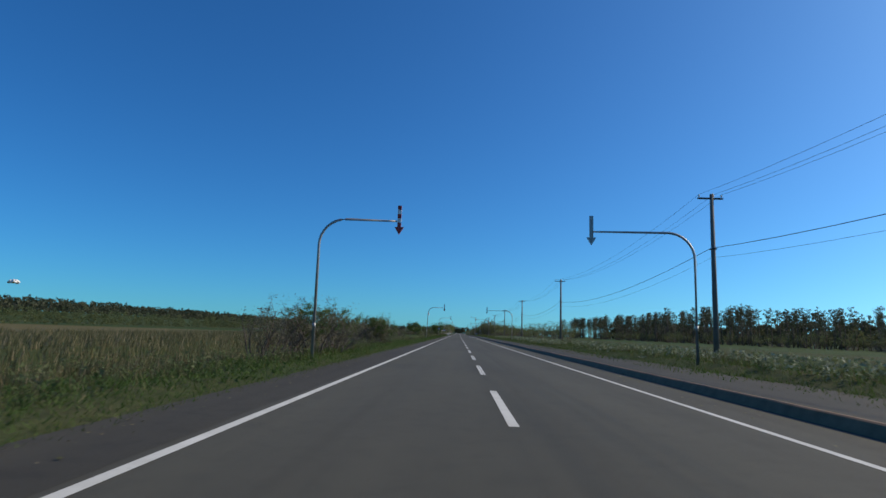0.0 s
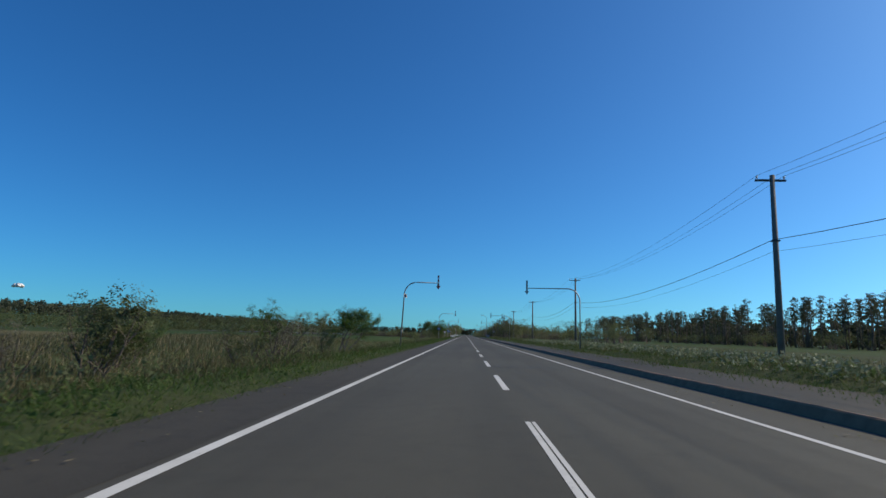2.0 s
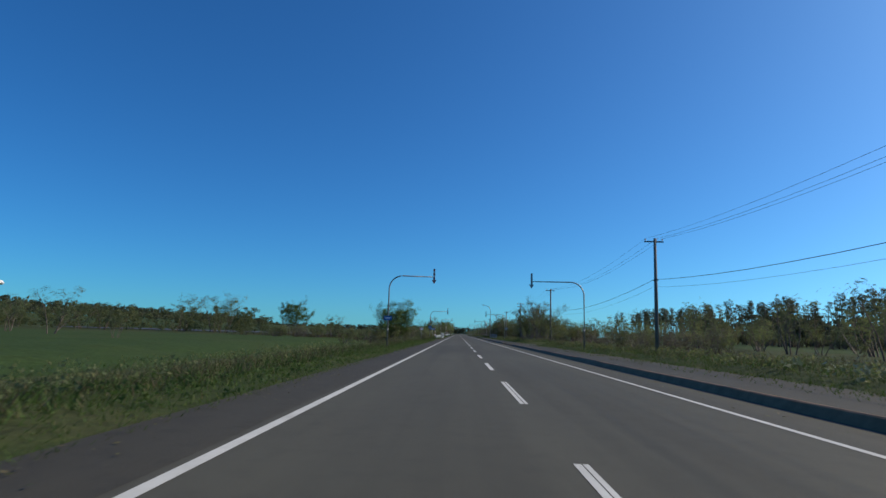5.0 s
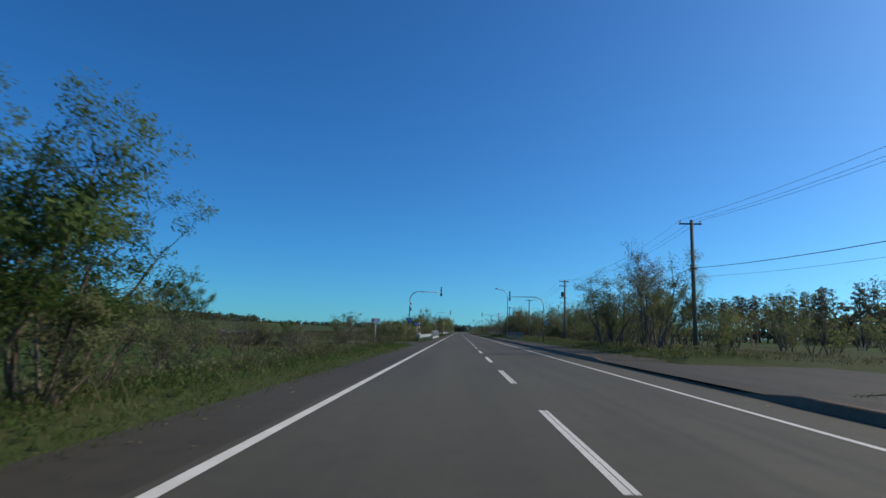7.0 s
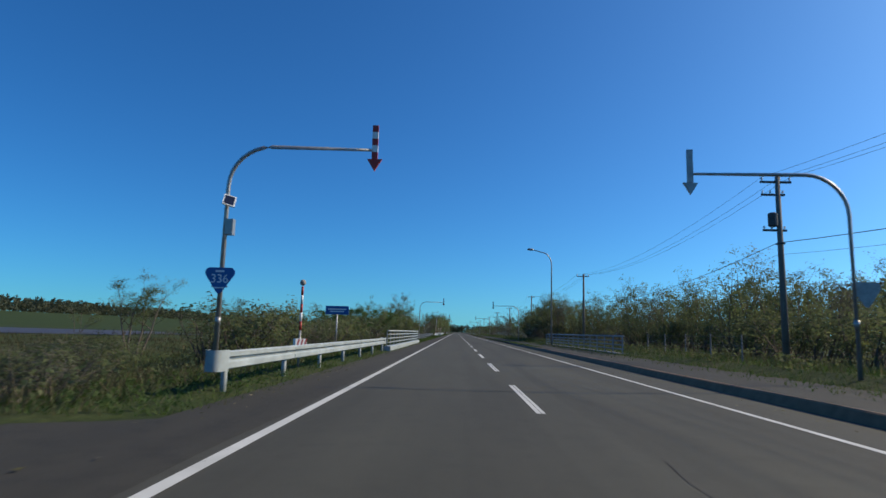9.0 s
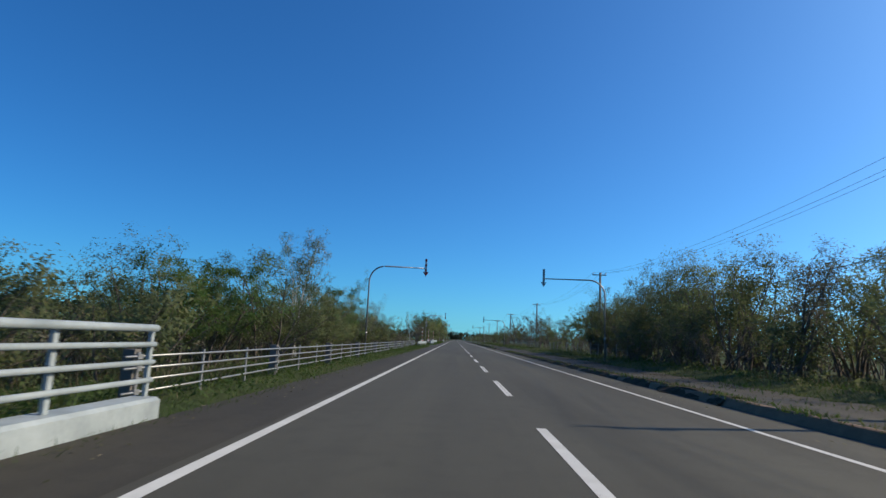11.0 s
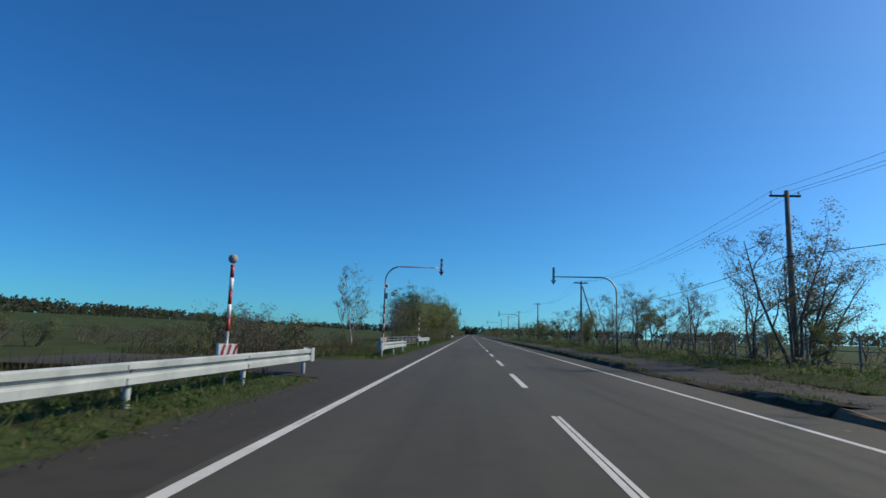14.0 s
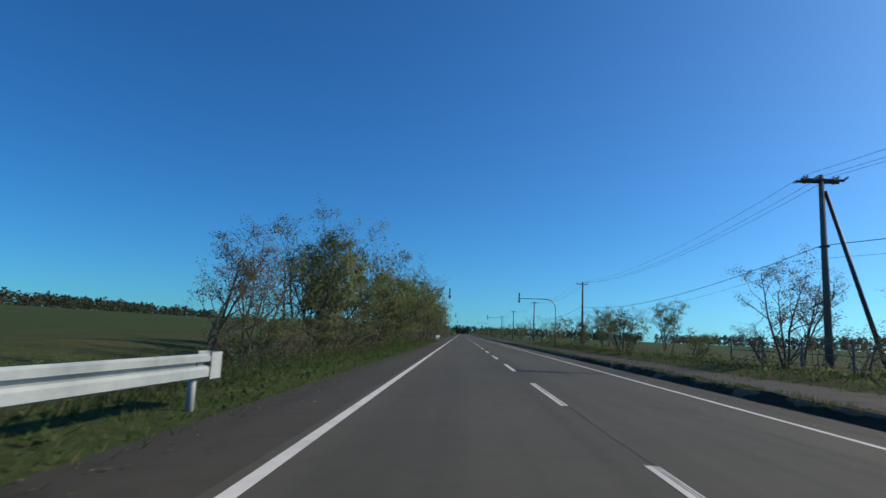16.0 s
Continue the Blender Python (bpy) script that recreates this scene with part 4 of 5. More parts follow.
def pine_kind(seed, h):
    rng = np.random.default_rng(seed)
    t = thing("pine_tree", 0, 0, -200.0, "tall dark pine with a bare trunk and ragged crown", "tree")
    g = Geo()
    g.tube([(0, 0, -0.3), (rng.normal(0, 0.15), rng.normal(0, 0.15), h * 0.5), (0.0, 0.1, h * 0.98)], [0.17, 0.12, 0.03], 5)
    low = rng.uniform(0.38, 0.6)
    tips = []
    for k in range(22):
        u = low + (1.0 - low) * (k + rng.uniform(0, 1)) / 22
        z, a = h * u, rng.uniform(0, 6.28)
        L = (0.55 + 1.5 * math.sqrt(max(0.0, 1.0 - u))) * rng.uniform(0.5, 1.25)
        e = np.array([math.cos(a) * L, math.sin(a) * L, z + rng.uniform(-0.15, 0.5)])
        g.tube([(0, 0, z), tuple(e)], [0.035, 0.01], 3, False)
        tips += [np.array([0, 0, z]) * (1 - w) + e * w for w in (0.55, 0.95)]
    for k in range(6):
        z, a = h * rng.uniform(0.2, low), rng.uniform(0, 6.28)
        g.tube([(0, 0, z), (math.cos(a) * 0.8, math.sin(a) * 0.8, z - 0.1)], [0.025, 0.008], 3, False)
    tips.append(np.array([0, 0.1, h]))
    part("trunk", g, BARK, t, "", True)
    v, f = leaf_cloud(tips, 8, 0.26, 0.23, rng, (0, 0, 0.3), 0.36)
    c = new("crown", array_mesh("crown", v, f, LEAF_DARK))
    c.parent = t
    return t


PINES = [pine_kind(200 + i, 11.0) for i in range(6)]
PLACED = []


def plant(kind, x, y, scale=1.0, turn=None, z=None, group="", wide=1.0, lod="near"):
    pool = PINES if kind == "pine" else KINDS[kind, lod]
    src = pool[len(PLACED) % len(pool)]
    if z is None:
        z = left_z(x, y) if x < 0 else right_z(min(x, 39), y)
    if x < -40:
        z = far_left_z(x, y)
    a = turn if turn is not None else RNG.uniform(-35, 35)
    m = Matrix.Translation((x, y, z)) @ Matrix.Rotation(radians(a), 4, "Z")
    ob = copy_thing(src, m)
    ob.scale = (scale * wide, scale * wide, scale)
    if group:
        ob["group"] = group
    PLACED.append(ob)
    return ob


# single trees and bushes on the left
for kind, x, y, s, w in (
    ("green", -8.2, 31.5, 0.5, 1.15), ("brown", -7.0, 33.0, 0.95, 1.1), ("green", -8.6, 34.5, 0.52, 1.15), ("brown", -8.4, 30.0, 1.0, 1.1), ("brown", -9.4, 33.0, 1.0, 1.1), ("brown", -7.6, 36.5, 0.8, 1.1), ("brown", -7.4, 31.0, 1.15, 1.1), ("green", -7.4, 35.2, 0.55, 1.0), ("brown", -9.2, 29.0, 1.1, 1.2),
    ("green", -8.1, 54.0, 0.5, 1.1), ("green", -8.6, 54.6, 0.56, 0.95), ("bush", -7.9, 55.3, 0.95, 0.9), ("bush", -8.2, 55.2, 1.05, 0.9), ("brown", -7.6, 54.8, 1.0, 0.9), ("brown", -8.5, 53.4, 1.0, 1.0), ("bush", -8.7, 55.6, 1.0, 1.0), ("brown", -9.6, 52.6, 0.8, 1.2),
    ("bush", -13.2, 77.0, 1.3, 1.0), ("bush", -13.8, 78.5, 1.25, 1.0), ("green", -12.9, 78.0, 0.5, 1.1), ("brown", -14.5, 75.0, 0.8, 1.2), ("brown", -11.5, 65.0, 0.6, 1.2),
    ("brown", -9.0, 82.5, 1.05, 1.0), ("green", -9.4, 84.0, 0.5, 1.0), ("bush", -10.0, 82.0, 0.9, 1.0), ("green", -7.9, 91.8, 0.56, 1.3), ("lone", -8.3, 92.4, 0.92, 1.35), ("bush", -9.2, 93.0, 0.7, 1.0),
    ("lone", -6.9, 135.3, 0.86, 1.35), ("bush", -7.6, 136.5, 0.4, 1.1),
    ("spread", -8.5, 204.2, 1.02, 1.02), ("spread", -9.9, 204.8, 0.88, 1.0), ("spread", -8.3, 206.6, 0.84, 0.95), ("bush", -8.8, 203.0, 0.95, 1.2), ("bush", -9.8, 201.5, 0.8, 1.3), ("bush", -7.4, 205.5, 0.75, 1.0), ("bush", -8.6, 208.5, 0.9, 1.1),
    ("bush", -9.3, 237.0, 0.95, 0.8), ("brown", -8.9, 236.2, 0.95, 0.8), ("bush", -10.5, 231.0, 0.5, 1.2), ("brown", -9.5, 225.0, 0.7, 1.2), ("brown", -11.0, 244.0, 0.6, 1.2), ("green", -39.2, 272.0, 1.6, 0.95), ("green", -37.2, 273.5, 1.45, 0.9), ("green", -38.2, 271.0, 1.3, 1.0), ("brown", -13.5, 241.0, 0.8, 1.2),
    ("bush", -10.5, 216.0, 0.7, 1.3), ("brown", -13.0, 220.0, 0.8, 1.3), ("bush", -15.0, 213.0, 0.9, 1.3), ("green", -14.0, 240.0, 0.5, 0.9), ("willow", -21.0, 232.0, 0.75, 1.0),
    ("willow", -17.0, 281.0, 0.8, 1.1), ("willow", -15.0, 287.0, 0.7, 1.1), ("bush", -12.0, 281.0, 0.8, 1.2),
    ("green", -10.5, 301.0, 0.8, 1.1), ("green", -12.5, 297.0, 0.75, 1.1), ("willow", -10.0, 306.0, 0.85, 1.0), ("bush", -9.5, 294.0, 0.8, 1.2), ("green", -9.6, 311.0, 0.85, 1.1), ("bush", -8.6, 316.0, 1.0, 1.1),
    ("brown", -12.5, 418.3, 1.3, 1.1), ("brown", -14.2, 420.0, 1.35, 1.1), ("bush", -11.8, 421.0, 1.1, 1.1), ("brown", -15.8, 422.0, 1.35, 1.2), ("brown", -13.2, 425.0, 1.2, 1.2), ("bush", -17.5, 423.0, 1.2, 1.2),
    ("birch", -10.8, 435.0, 0.92, 0.8), ("bare", -10.9, 435.6, 1.0, 0.8), ("brown", -11.5, 439.0, 0.7, 1.0),
):
    plant(kind, x, y, s, None, None, "trees and bushes on the verge", w)

for i in range(46):
    y = 275.0 + 0.68 * i
    plant(("bush", "willow", "bush", "brown")[i % 4], -9.4 - (2.0 + 0.3 * (y - 275)) * ((i * 7) % 10) / 10, y, RNG.uniform(0.75, 1.05) * (0.62 if i % 4 == 1 else 1.15), None, None, "marsh scrub beside the stream", 1.3, "mid")
for i in range(20):
    plant(("brown", "bush")[i % 2], -9.0 - 0.3 * i + RNG.uniform(-1.5, 0.5), 262.5 + 0.7 * i, RNG.uniform(0.42, 0.55), None, None, "low scrub beyond the field entrance", 1.5, "mid")
for i in range(26):
    y = 308.0 + 1.95 * i
    plant(("brown", "bush", "thicket")[i % 3], 14.5 - 2.0 * smooth(318, 336, y) + RNG.uniform(0, 5), y, RNG.uniform(0.9, 1.2) * (0.5 if i % 3 == 2 else 1.0), None, None, "undergrowth of the thicket", 1.35, "mid")

for i in range(34):
    y = 262.0 + 1.5 * i
    plant(("bush", "thicket", "bush")[i % 3], 14.6 + RNG.uniform(0, 3.5), y, RNG.uniform(0.95, 1.2) * (0.5 if i % 3 == 1 else 1.0), None, None, "undergrowth of the thicket", 1.45, "mid")

for i in range(44):
    y = 226.0 + 0.56 * i + RNG.uniform(-0.5, 0.5)
    plant(("bush", "brown", "bush", "thicket")[i % 4], -11.5 - RNG.uniform(0.0, 24.0), y, RNG.uniform(0.62, 0.95) * (0.5 if i % 4 == 3 else 1.0), None, None, "dark scrub on the rough meadow", 1.5, "mid")

# the belt of trees behind the pipe fence
for kind, x, y, s, w in (
    ("green", -10.4, 326.6, 0.78, 1.0), ("green", -10.5, 329.5, 0.98, 1.0), ("willow", -9.4, 333.0, 1.0, 1.0), ("birch", -9.9, 339.0, 1.02, 0.85), ("birch", -9.7, 339.4, 0.9, 0.8), ("willow", -12.5, 337.0, 1.15, 1.0), ("bush", -9.3, 337.0, 1.1, 1.1),
    ("willow", -10.2, 343.0, 0.95, 1.0), ("bush", -9.2, 342.5, 1.0, 1.2), ("willow", -11.0, 348.0, 1.0, 1.0), ("bush", -9.4, 347.5, 1.0, 1.2), ("birch", -12.6, 352.0, 0.85, 0.8), ("willow", -10.0, 353.5, 0.95, 1.0),
    ("green", -11.8, 356.6, 1.3, 0.85), ("birch", -11.2, 356.5, 0.9, 0.8), ("bush", -9.2, 357.0, 1.0, 1.2), ("willow", -11.3, 361.5, 0.9, 1.0), ("bare", -9.8, 364.5, 1.0, 1.0), ("bush", -9.4, 367.0, 0.95, 1.2), ("willow", -10.4, 371.5, 0.8, 1.1),
    ("bare", -11.8, 374.0, 0.82, 1.1), ("bush", -9.6, 376.5, 0.9, 1.2), ("thicket", -11.5, 371.0, 0.82, 1.1), ("thicket", -12.6, 375.5, 0.86, 1.1), ("thicket", -11.9, 379.5, 0.8, 1.1), ("thicket", -10.9, 383.5, 0.62, 1.1), ("thicket", -13.5, 382.0, 0.72, 1.1), ("willow", -11.2, 378.2, 0.92, 1.1), ("willow", -10.6, 381.0, 0.76, 1.15), ("brown", -9.3, 383.5, 1.0, 1.2), ("bush", -11.0, 387.5, 0.8, 1.2), ("green", -10.9, 391.0, 0.8, 1.0), ("willow", -11.6, 389.2, 0.72, 1.1), ("bush", -10.6, 390.0, 0.9, 1.2), ("brown", -10.2, 393.5, 0.75, 1.3), ("bush", -11.5, 396.0, 0.7, 1.3),
):
    plant(kind, x, y, s, None, None, "tree belt behind the fence", w)

for i in range(33):
    y = 322.0 + 1.85 * i + RNG.uniform(-0.6, 0.6)
    plant(("bush", "brown", "willow", "brown")[i % 4], -9.0 - RNG.uniform(0.3, 5.0), y, RNG.uniform(0.75, 1.15) * (0.75 if i % 4 == 2 else 1.0), None, None, "undergrowth behind the fence", 1.2, "mid")

for i in range(14):
    plant(("thicket", "green")[i % 2], -10.0 - RNG.uniform(0.0, 1.6), 325.0 + 3.6 * i, RNG.uniform(0.68, 0.84), None, None, "tree belt behind the fence", 1.05)

for i in range(28):
    y = 324.0 + 2.1 * i + RNG.uniform(-0.8, 0.8)
    plant(("thicket", "willow", "bush")[i % 3], -12.8 - RNG.uniform(0.0, 4.5), y, RNG.uniform(0.72, 0.92) * (1.7 if i % 3 == 2 else 1.0) * (1.0 - 0.3 * smooth(372, 395, y)), None, None, "back of the tree belt", 1.2, "mid")

# the dense clump further on, on the left
for i in range(34):
    y = 463.0 + 3.4 * i + RNG.uniform(-1, 1)
    x = -12.1 + min(3.9, 0.08 * (y - 463)) + RNG.uniform(-1.6, 0.6)
    kind = "bare" if i < 3 else ("willow", "thicket", "green", "bush")[i % 4]
    if i < 3:
        x = -11.3 - 0.35 * i
    plant(kind, x, y, RNG.uniform(1.52, 1.84) * {"bush": 1.6, "bare": 0.7}.get(kind, 1.0), None, None, "tree clump beside the road", 0.95, "near" if i < 9 else "mid")

for i in range(18):
    plant(("bush", "brown", "bush")[i % 3], -10.6 + min(2.0, 0.05 * 3.2 * i) + RNG.uniform(-1.2, 0.8), 462.0 + 3.2 * i, RNG.uniform(0.9, 1.25), None, None, "undergrowth of the tree clump", 1.3, "near" if i < 5 else "mid")
for i in range(22):
    y = 396.0 + 2.2 * i
    if in_drive(y, DRIVES_L, -11.0) < 0.1:
        plant(("brown", "brown", "bush")[i % 3], -11.0 - RNG.uniform(0.0, 5.0), y, RNG.uniform(0.55, 0.75), None, None, "rank brown scrub beside the field", 1.4, "mid")

for i in range(46):
    plant(("brown", "brown", "bush")[i % 3], -17.0 - RNG.uniform(0.0, 21.0), 393.0 + 1.3 * i, RNG.uniform(0.5, 0.8), None, None, "brown scrub on the rough field", 1.5, "mid")

# the right-hand side
for kind, x, y, s, w in (
    ("willow", 10.4, 232.8, 1.25, 0.8), ("willow", 11.6, 235.0, 1.1, 0.9), ("bare", 10.7, 235.6, 1.35, 0.8), ("bare", 12.0, 239.0, 1.2, 0.8), ("willow", 10.6, 244.9, 1.3, 1.1), ("thicket", 11.4, 245.6, 1.14, 0.95), ("willow", 14.0, 243.5, 1.35, 1.0), ("bare", 13.4, 249.0, 0.95, 1.0), ("bush", 12.5, 240.5, 1.2, 1.2), ("thicket", 15.5, 252.0, 0.95, 1.0), ("bush", 12.2, 253.5, 1.1, 1.3), ("bush", 14.0, 232.0, 1.1, 1.2),
    ("thicket", 16.5, 262.0, 0.6, 1.2), ("bush", 15.0, 258.0, 1.2, 1.3),
    ("thicket", 13.4, 360.0, 1.12, 1.0), ("thicket", 14.6, 357.0, 1.18, 1.0), ("thicket", 13.6, 353.5, 1.42, 0.95), ("thicket", 14.2, 349.5, 1.38, 1.0), ("thicket", 13.8, 345.5, 1.2, 1.0), ("thicket", 15.8, 362.5, 1.1, 1.0), ("bush", 12.5, 358.0, 1.3, 1.2), ("bush", 12.3, 352.5, 1.3, 1.2), ("bush", 12.5, 347.5, 1.3, 1.2), ("bush", 12.3, 341.5, 1.3, 1.2), ("brown", 12.6, 355.0, 1.2, 1.2), ("brown", 12.8, 344.0, 1.2, 1.2),
    ("green", 14.4, 369.5, 1.0, 1.0), ("green", 15.8, 372.5, 1.1, 1.0), ("thicket", 14.6, 375.0, 1.05, 1.0), ("thicket", 17.0, 368.0, 1.0, 1.0), ("bare", 14.0, 362.0, 1.0, 1.0), ("bare", 15.5, 358.5, 0.95, 1.0), ("brown", 13.0, 366.0, 1.0, 1.1), ("thicket", 13.4, 364.5, 0.95, 1.0), ("thicket", 12.9, 368.0, 0.9, 1.1),
    ("bare", 16.0, 364.0, 1.1, 0.9), ("thicket", 13.2, 366.5, 1.15, 1.0), ("thicket", 14.8, 366.0, 1.2, 1.0), ("thicket", 13.6, 370.5, 1.15, 1.0), ("thicket", 15.5, 369.0, 1.25, 1.0), ("thicket", 16.8, 371.5, 1.2, 1.0), ("thicket", 10.5, 446.5, 0.72, 0.9), ("willow", 17.5, 378.5, 0.85, 1.0),
    ("willow", 12.6, 393.0, 1.1, 1.0), ("bare", 11.8, 399.0, 1.0, 1.0), ("willow", 14.5, 390.0, 0.95, 1.0),
    ("bush", 11.0, 331.0, 1.1, 1.2), ("brown", 11.0, 335.5, 1.1, 1.2), ("bush", 10.7, 339.0, 1.1, 1.2), ("brown", 10.8, 343.0, 1.1, 1.2), ("bush", 10.6, 347.0, 1.1, 1.2), ("brown", 11.0, 351.0, 1.0, 1.2),
    ("bush", 11.4, 387.0, 0.8, 1.0), ("green", 14.0, 382.8, 1.05, 0.9), ("bare", 16.0, 388.0, 0.9, 1.0), ("bare", 14.0, 397.0, 0.9, 1.0), ("bush", 15.0, 401.0, 0.7, 1.2),
    ("bare", 12.0, 412.3, 1.3, 1.0), ("bare", 13.6, 415.0, 1.25, 1.0), ("bare", 13.0, 418.0, 1.1, 1.0), ("willow", 15.2, 416.0, 1.1, 1.0), ("bush", 13.0, 413.0, 1.0, 1.1),
    ("bare", 11.6, 422.0, 0.92, 0.9), ("brown", 12.2, 421.0, 1.1, 1.0), ("willow", 11.8, 429.0, 0.95, 1.0), ("bare", 11.0, 432.0, 0.95, 1.0), ("bare", 9.9, 434.0, 0.98, 0.9), ("willow", 12.4, 435.0, 0.9, 1.0), ("brown", 10.8, 440.0, 0.9, 1.0), ("thicket", 10.2, 446.0, 0.78, 0.7), ("bare", 13.0, 452.0, 0.8, 1.0), ("brown", 11.5, 455.0, 0.9, 1.0),
    ("bare", 12.2, 467.0, 1.02, 1.0), ("bare", 14.5, 470.0, 1.05, 1.0), ("brown", 12.6, 468.5, 1.1, 1.1), ("brown", 11.5, 461.0, 0.9, 1.2), ("bush", 11.0, 474.0, 0.7, 1.2), ("willow", 12.4, 482.0, 0.8, 1.1), ("bush", 11.0, 488.0, 1.35, 1.1), ("willow", 12.0, 495.0, 0.86, 1.1), ("thicket", 12.6, 501.0, 0.84, 1.1), ("bush", 11.0, 507.0, 1.4, 1.1),
):
    plant(kind, x, y, s, None, None, "trees and bushes behind the pavement", w)

# the thicket on the right
for i in range(52):
    y = 268.0 + 86.0 * i / 52 + RNG.uniform(-1.5, 1.5)
    near = smooth(318, 336, y)
    x = (17.5 - 5.0 * near) + (i % 3) * (3.5 - 1.0 * near) + RNG.uniform(-1, 1)
    kind = ("thicket", "willow", "thicket", "thicket", "bare")[i % 5]
    plant(kind, x, y, RNG.uniform(0.8, 1.02) * (0.74 + 0.6 * smooth(270, 294, y) + 0.05 * near), RNG.uniform(0, 360), None, "thicket behind the pavement", 1.0, "near" if near > 0.6 and i % 3 == 0 else "mid")
for i in range(44):
    y = 266.0 + 2.0 * i + RNG.uniform(-1, 1)
    plant(("thicket", "bush")[i % 2], 24.0 - 5.0 * smooth(318, 336, y) + RNG.uniform(0, 8), y, RNG.uniform(0.8, 1.0) * (1.7 if i % 2 else 1.0), None, None, "back of the thicket", 1.2, "far")
for i in range(60):
    y = 520.0 + 9.0 * i + RNG.uniform(-3, 3)
    plant(("thicket", "bush", "bare")[i % 3], 12.0 + RNG.uniform(-1, 4), y, RNG.uniform(0.7, 1.0), None, 0.2, "far roadside bushes", 1.1, "far")
    plant(("willow", "bush", "thicket")[i % 3], -9.5 - RNG.uniform(0, 4), y + 60, RNG.uniform(0.8, 1.1), None, 0.0, "far roadside bushes", 1.1, "far")
for i in range(34):
    plant(("brown", "bush", "brown")[i % 3], 12.0 + RNG.uniform(0, 8), 188.0 + 0.6 * i + RNG.uniform(-1, 1), RNG.uniform(0.6, 0.95), None, None, "dry scrub behind the pavement", 1.1, "mid")
for i in range(24):
    plant(("thicket", "willow", "bush")[i % 3], 22.0 + RNG.uniform(0, 24), 178.0 + 4.5 * i + RNG.uniform(-2, 2), RNG.uniform(0.85, 1.25), None, 0.2, "scrub in front of the wood", 1.2, "far")
for i in range(17):
    plant(("thicket", "bush", "willow")[i % 3], 22.0 + RNG.uniform(0, 10), 186.0 + 4.0 * i + RNG.uniform(-2, 2), RNG.uniform(0.5, 0.75), None, None, "low bushes beyond the verge", 1.2, "mid")

for i in range(34):
    plant(("bare", "brown", "bush", "bare")[i % 4], 17.5 + RNG.uniform(0, 9), 378.0 + 2.9 * i + RNG.uniform(-1, 1), RNG.uniform(0.6, 0.85) * (1.3 if i % 4 in (1, 2) else 1.0), None, None, "pale scrub behind the wooden fence", 1.2, "mid")

# the pine wood beyond the right-hand meadow
for i in range(370):
    y = -20.0 + 430.0 * (i / 370) + RNG.uniform(-2, 2)
    x = 78.0 + RNG.uniform(0, 20) - 0.03 * max(0, y - 100)
    plant("pine", x, y, RNG.uniform(0.94, 1.14) * (0.72 + 0.27 * smooth(130, 200, y)), RNG.uniform(0, 360), 0.2, "pines of the wood beyond the meadow")
for i in range(110):
    plant(("thicket", "thicket", "thicket", "brown")[i % 4], 74.0 + RNG.uniform(-2, 14), -15.0 + 345 * i / 110 + RNG.uniform(-3, 3), RNG.uniform(0.6, 0.95), None, 0.2, "undergrowth of the pine wood", 1.5, "far")
# trees in the left-hand meadow
for x, y, s in ((-52, 268, 1.75), (-56, 272, 1.7), (-60, 266, 1.7), (-66, 275, 1.1), (-75, 262, 1.2), (-84, 268, 1.3), (-92, 260, 1.2), (-44, 318, 0.7), (-70, 320, 1.3), (-30, 190, 0.5), (-46, 205, 1.1), (-58, 214, 1.0)):
    plant("willow", x, y, s, None, None, "trees at the meadow's edge", 1.1, "mid")
for lst in list(KINDS.values()) + [PINES]:
    for src in lst:
        for o in list(src.children) + [src]:
            bpy.data.objects.remove(o)


# far woods along the horizon
def far_wood(name, cx, y0, y1, depth, n, h, label, zf, dx=0.0, mat=None, per=4, leaf=0.1):
    rng = np.random.default_rng(int(abs(cx)) + n)
    y = rng.uniform(y0, y1, n)
    x = cx + rng.uniform(0, depth, n) + dx * (y - y0)
    hh = h * rng.uniform(0.7, 1.15, n)
    pts = []
    for a, b, c in zip(x, y, hh):
        z = zf(a, b)
        for k in range(10):
            u = rng.uniform(0.1, 1.0)
            r = 0.28 * c * (1.05 - u * 0.8)
            pts.append((a + rng.normal(0, r), b + rng.normal(0, r), z + c * u))
    v, f = leaf_cloud(np.array(pts), per, h * 0.07, h * leaf, rng, (0, 0, 0.2), 0.6, False)
    ob = new(name, array_mesh(name, v, f, mat or LEAF_DARK))
    return tagged(ob, label, "wood", "", "stuff")


far_wood("far_wood", -480.0, -100, 1500, 60, 800, 13.0, "dark band of woods along the horizon", far_left_z)
far_wood("far_wood", 330.0, 200, 1500, 60, 550, 13.0, "dark band of woods along the horizon", lambda x, y: 0.2)
far_wood("far_wood", -560.0, 1470, 1500, 870, 900, 14.0, "dark woods where the road vanishes", lambda x, y: 0.0)
far_wood("hedge", -120.0, 90, 286, 20, 230, 4.3, "low dark hedge of shrubs across the field", far_left_z, 0.0, LEAF_DULL, 14, 0.042)
far_wood("hedge", -112.0, 258, 292, 66, 130, 5.2, "dull clump of shrubs at the meadow edge", far_left_z, 0.0, LEAF_DULL, 18, 0.036)
far_wood("far_wood", -440.0, 200, 1150, 120, 900, 11.0, "dark wood on the rising ground", far_left_z)
far_wood("far_wood", 98.0, -40, 340, 26, 560, 7.0, "dense dark wood behind the pines", lambda x, y: 0.2, 0.0, None, 8, 0.08)
far_wood("far_wood", 100.0, 330, 420, 40, 110, 10.0, "dense dark wood beyond the meadow", lambda x, y: 0.2)


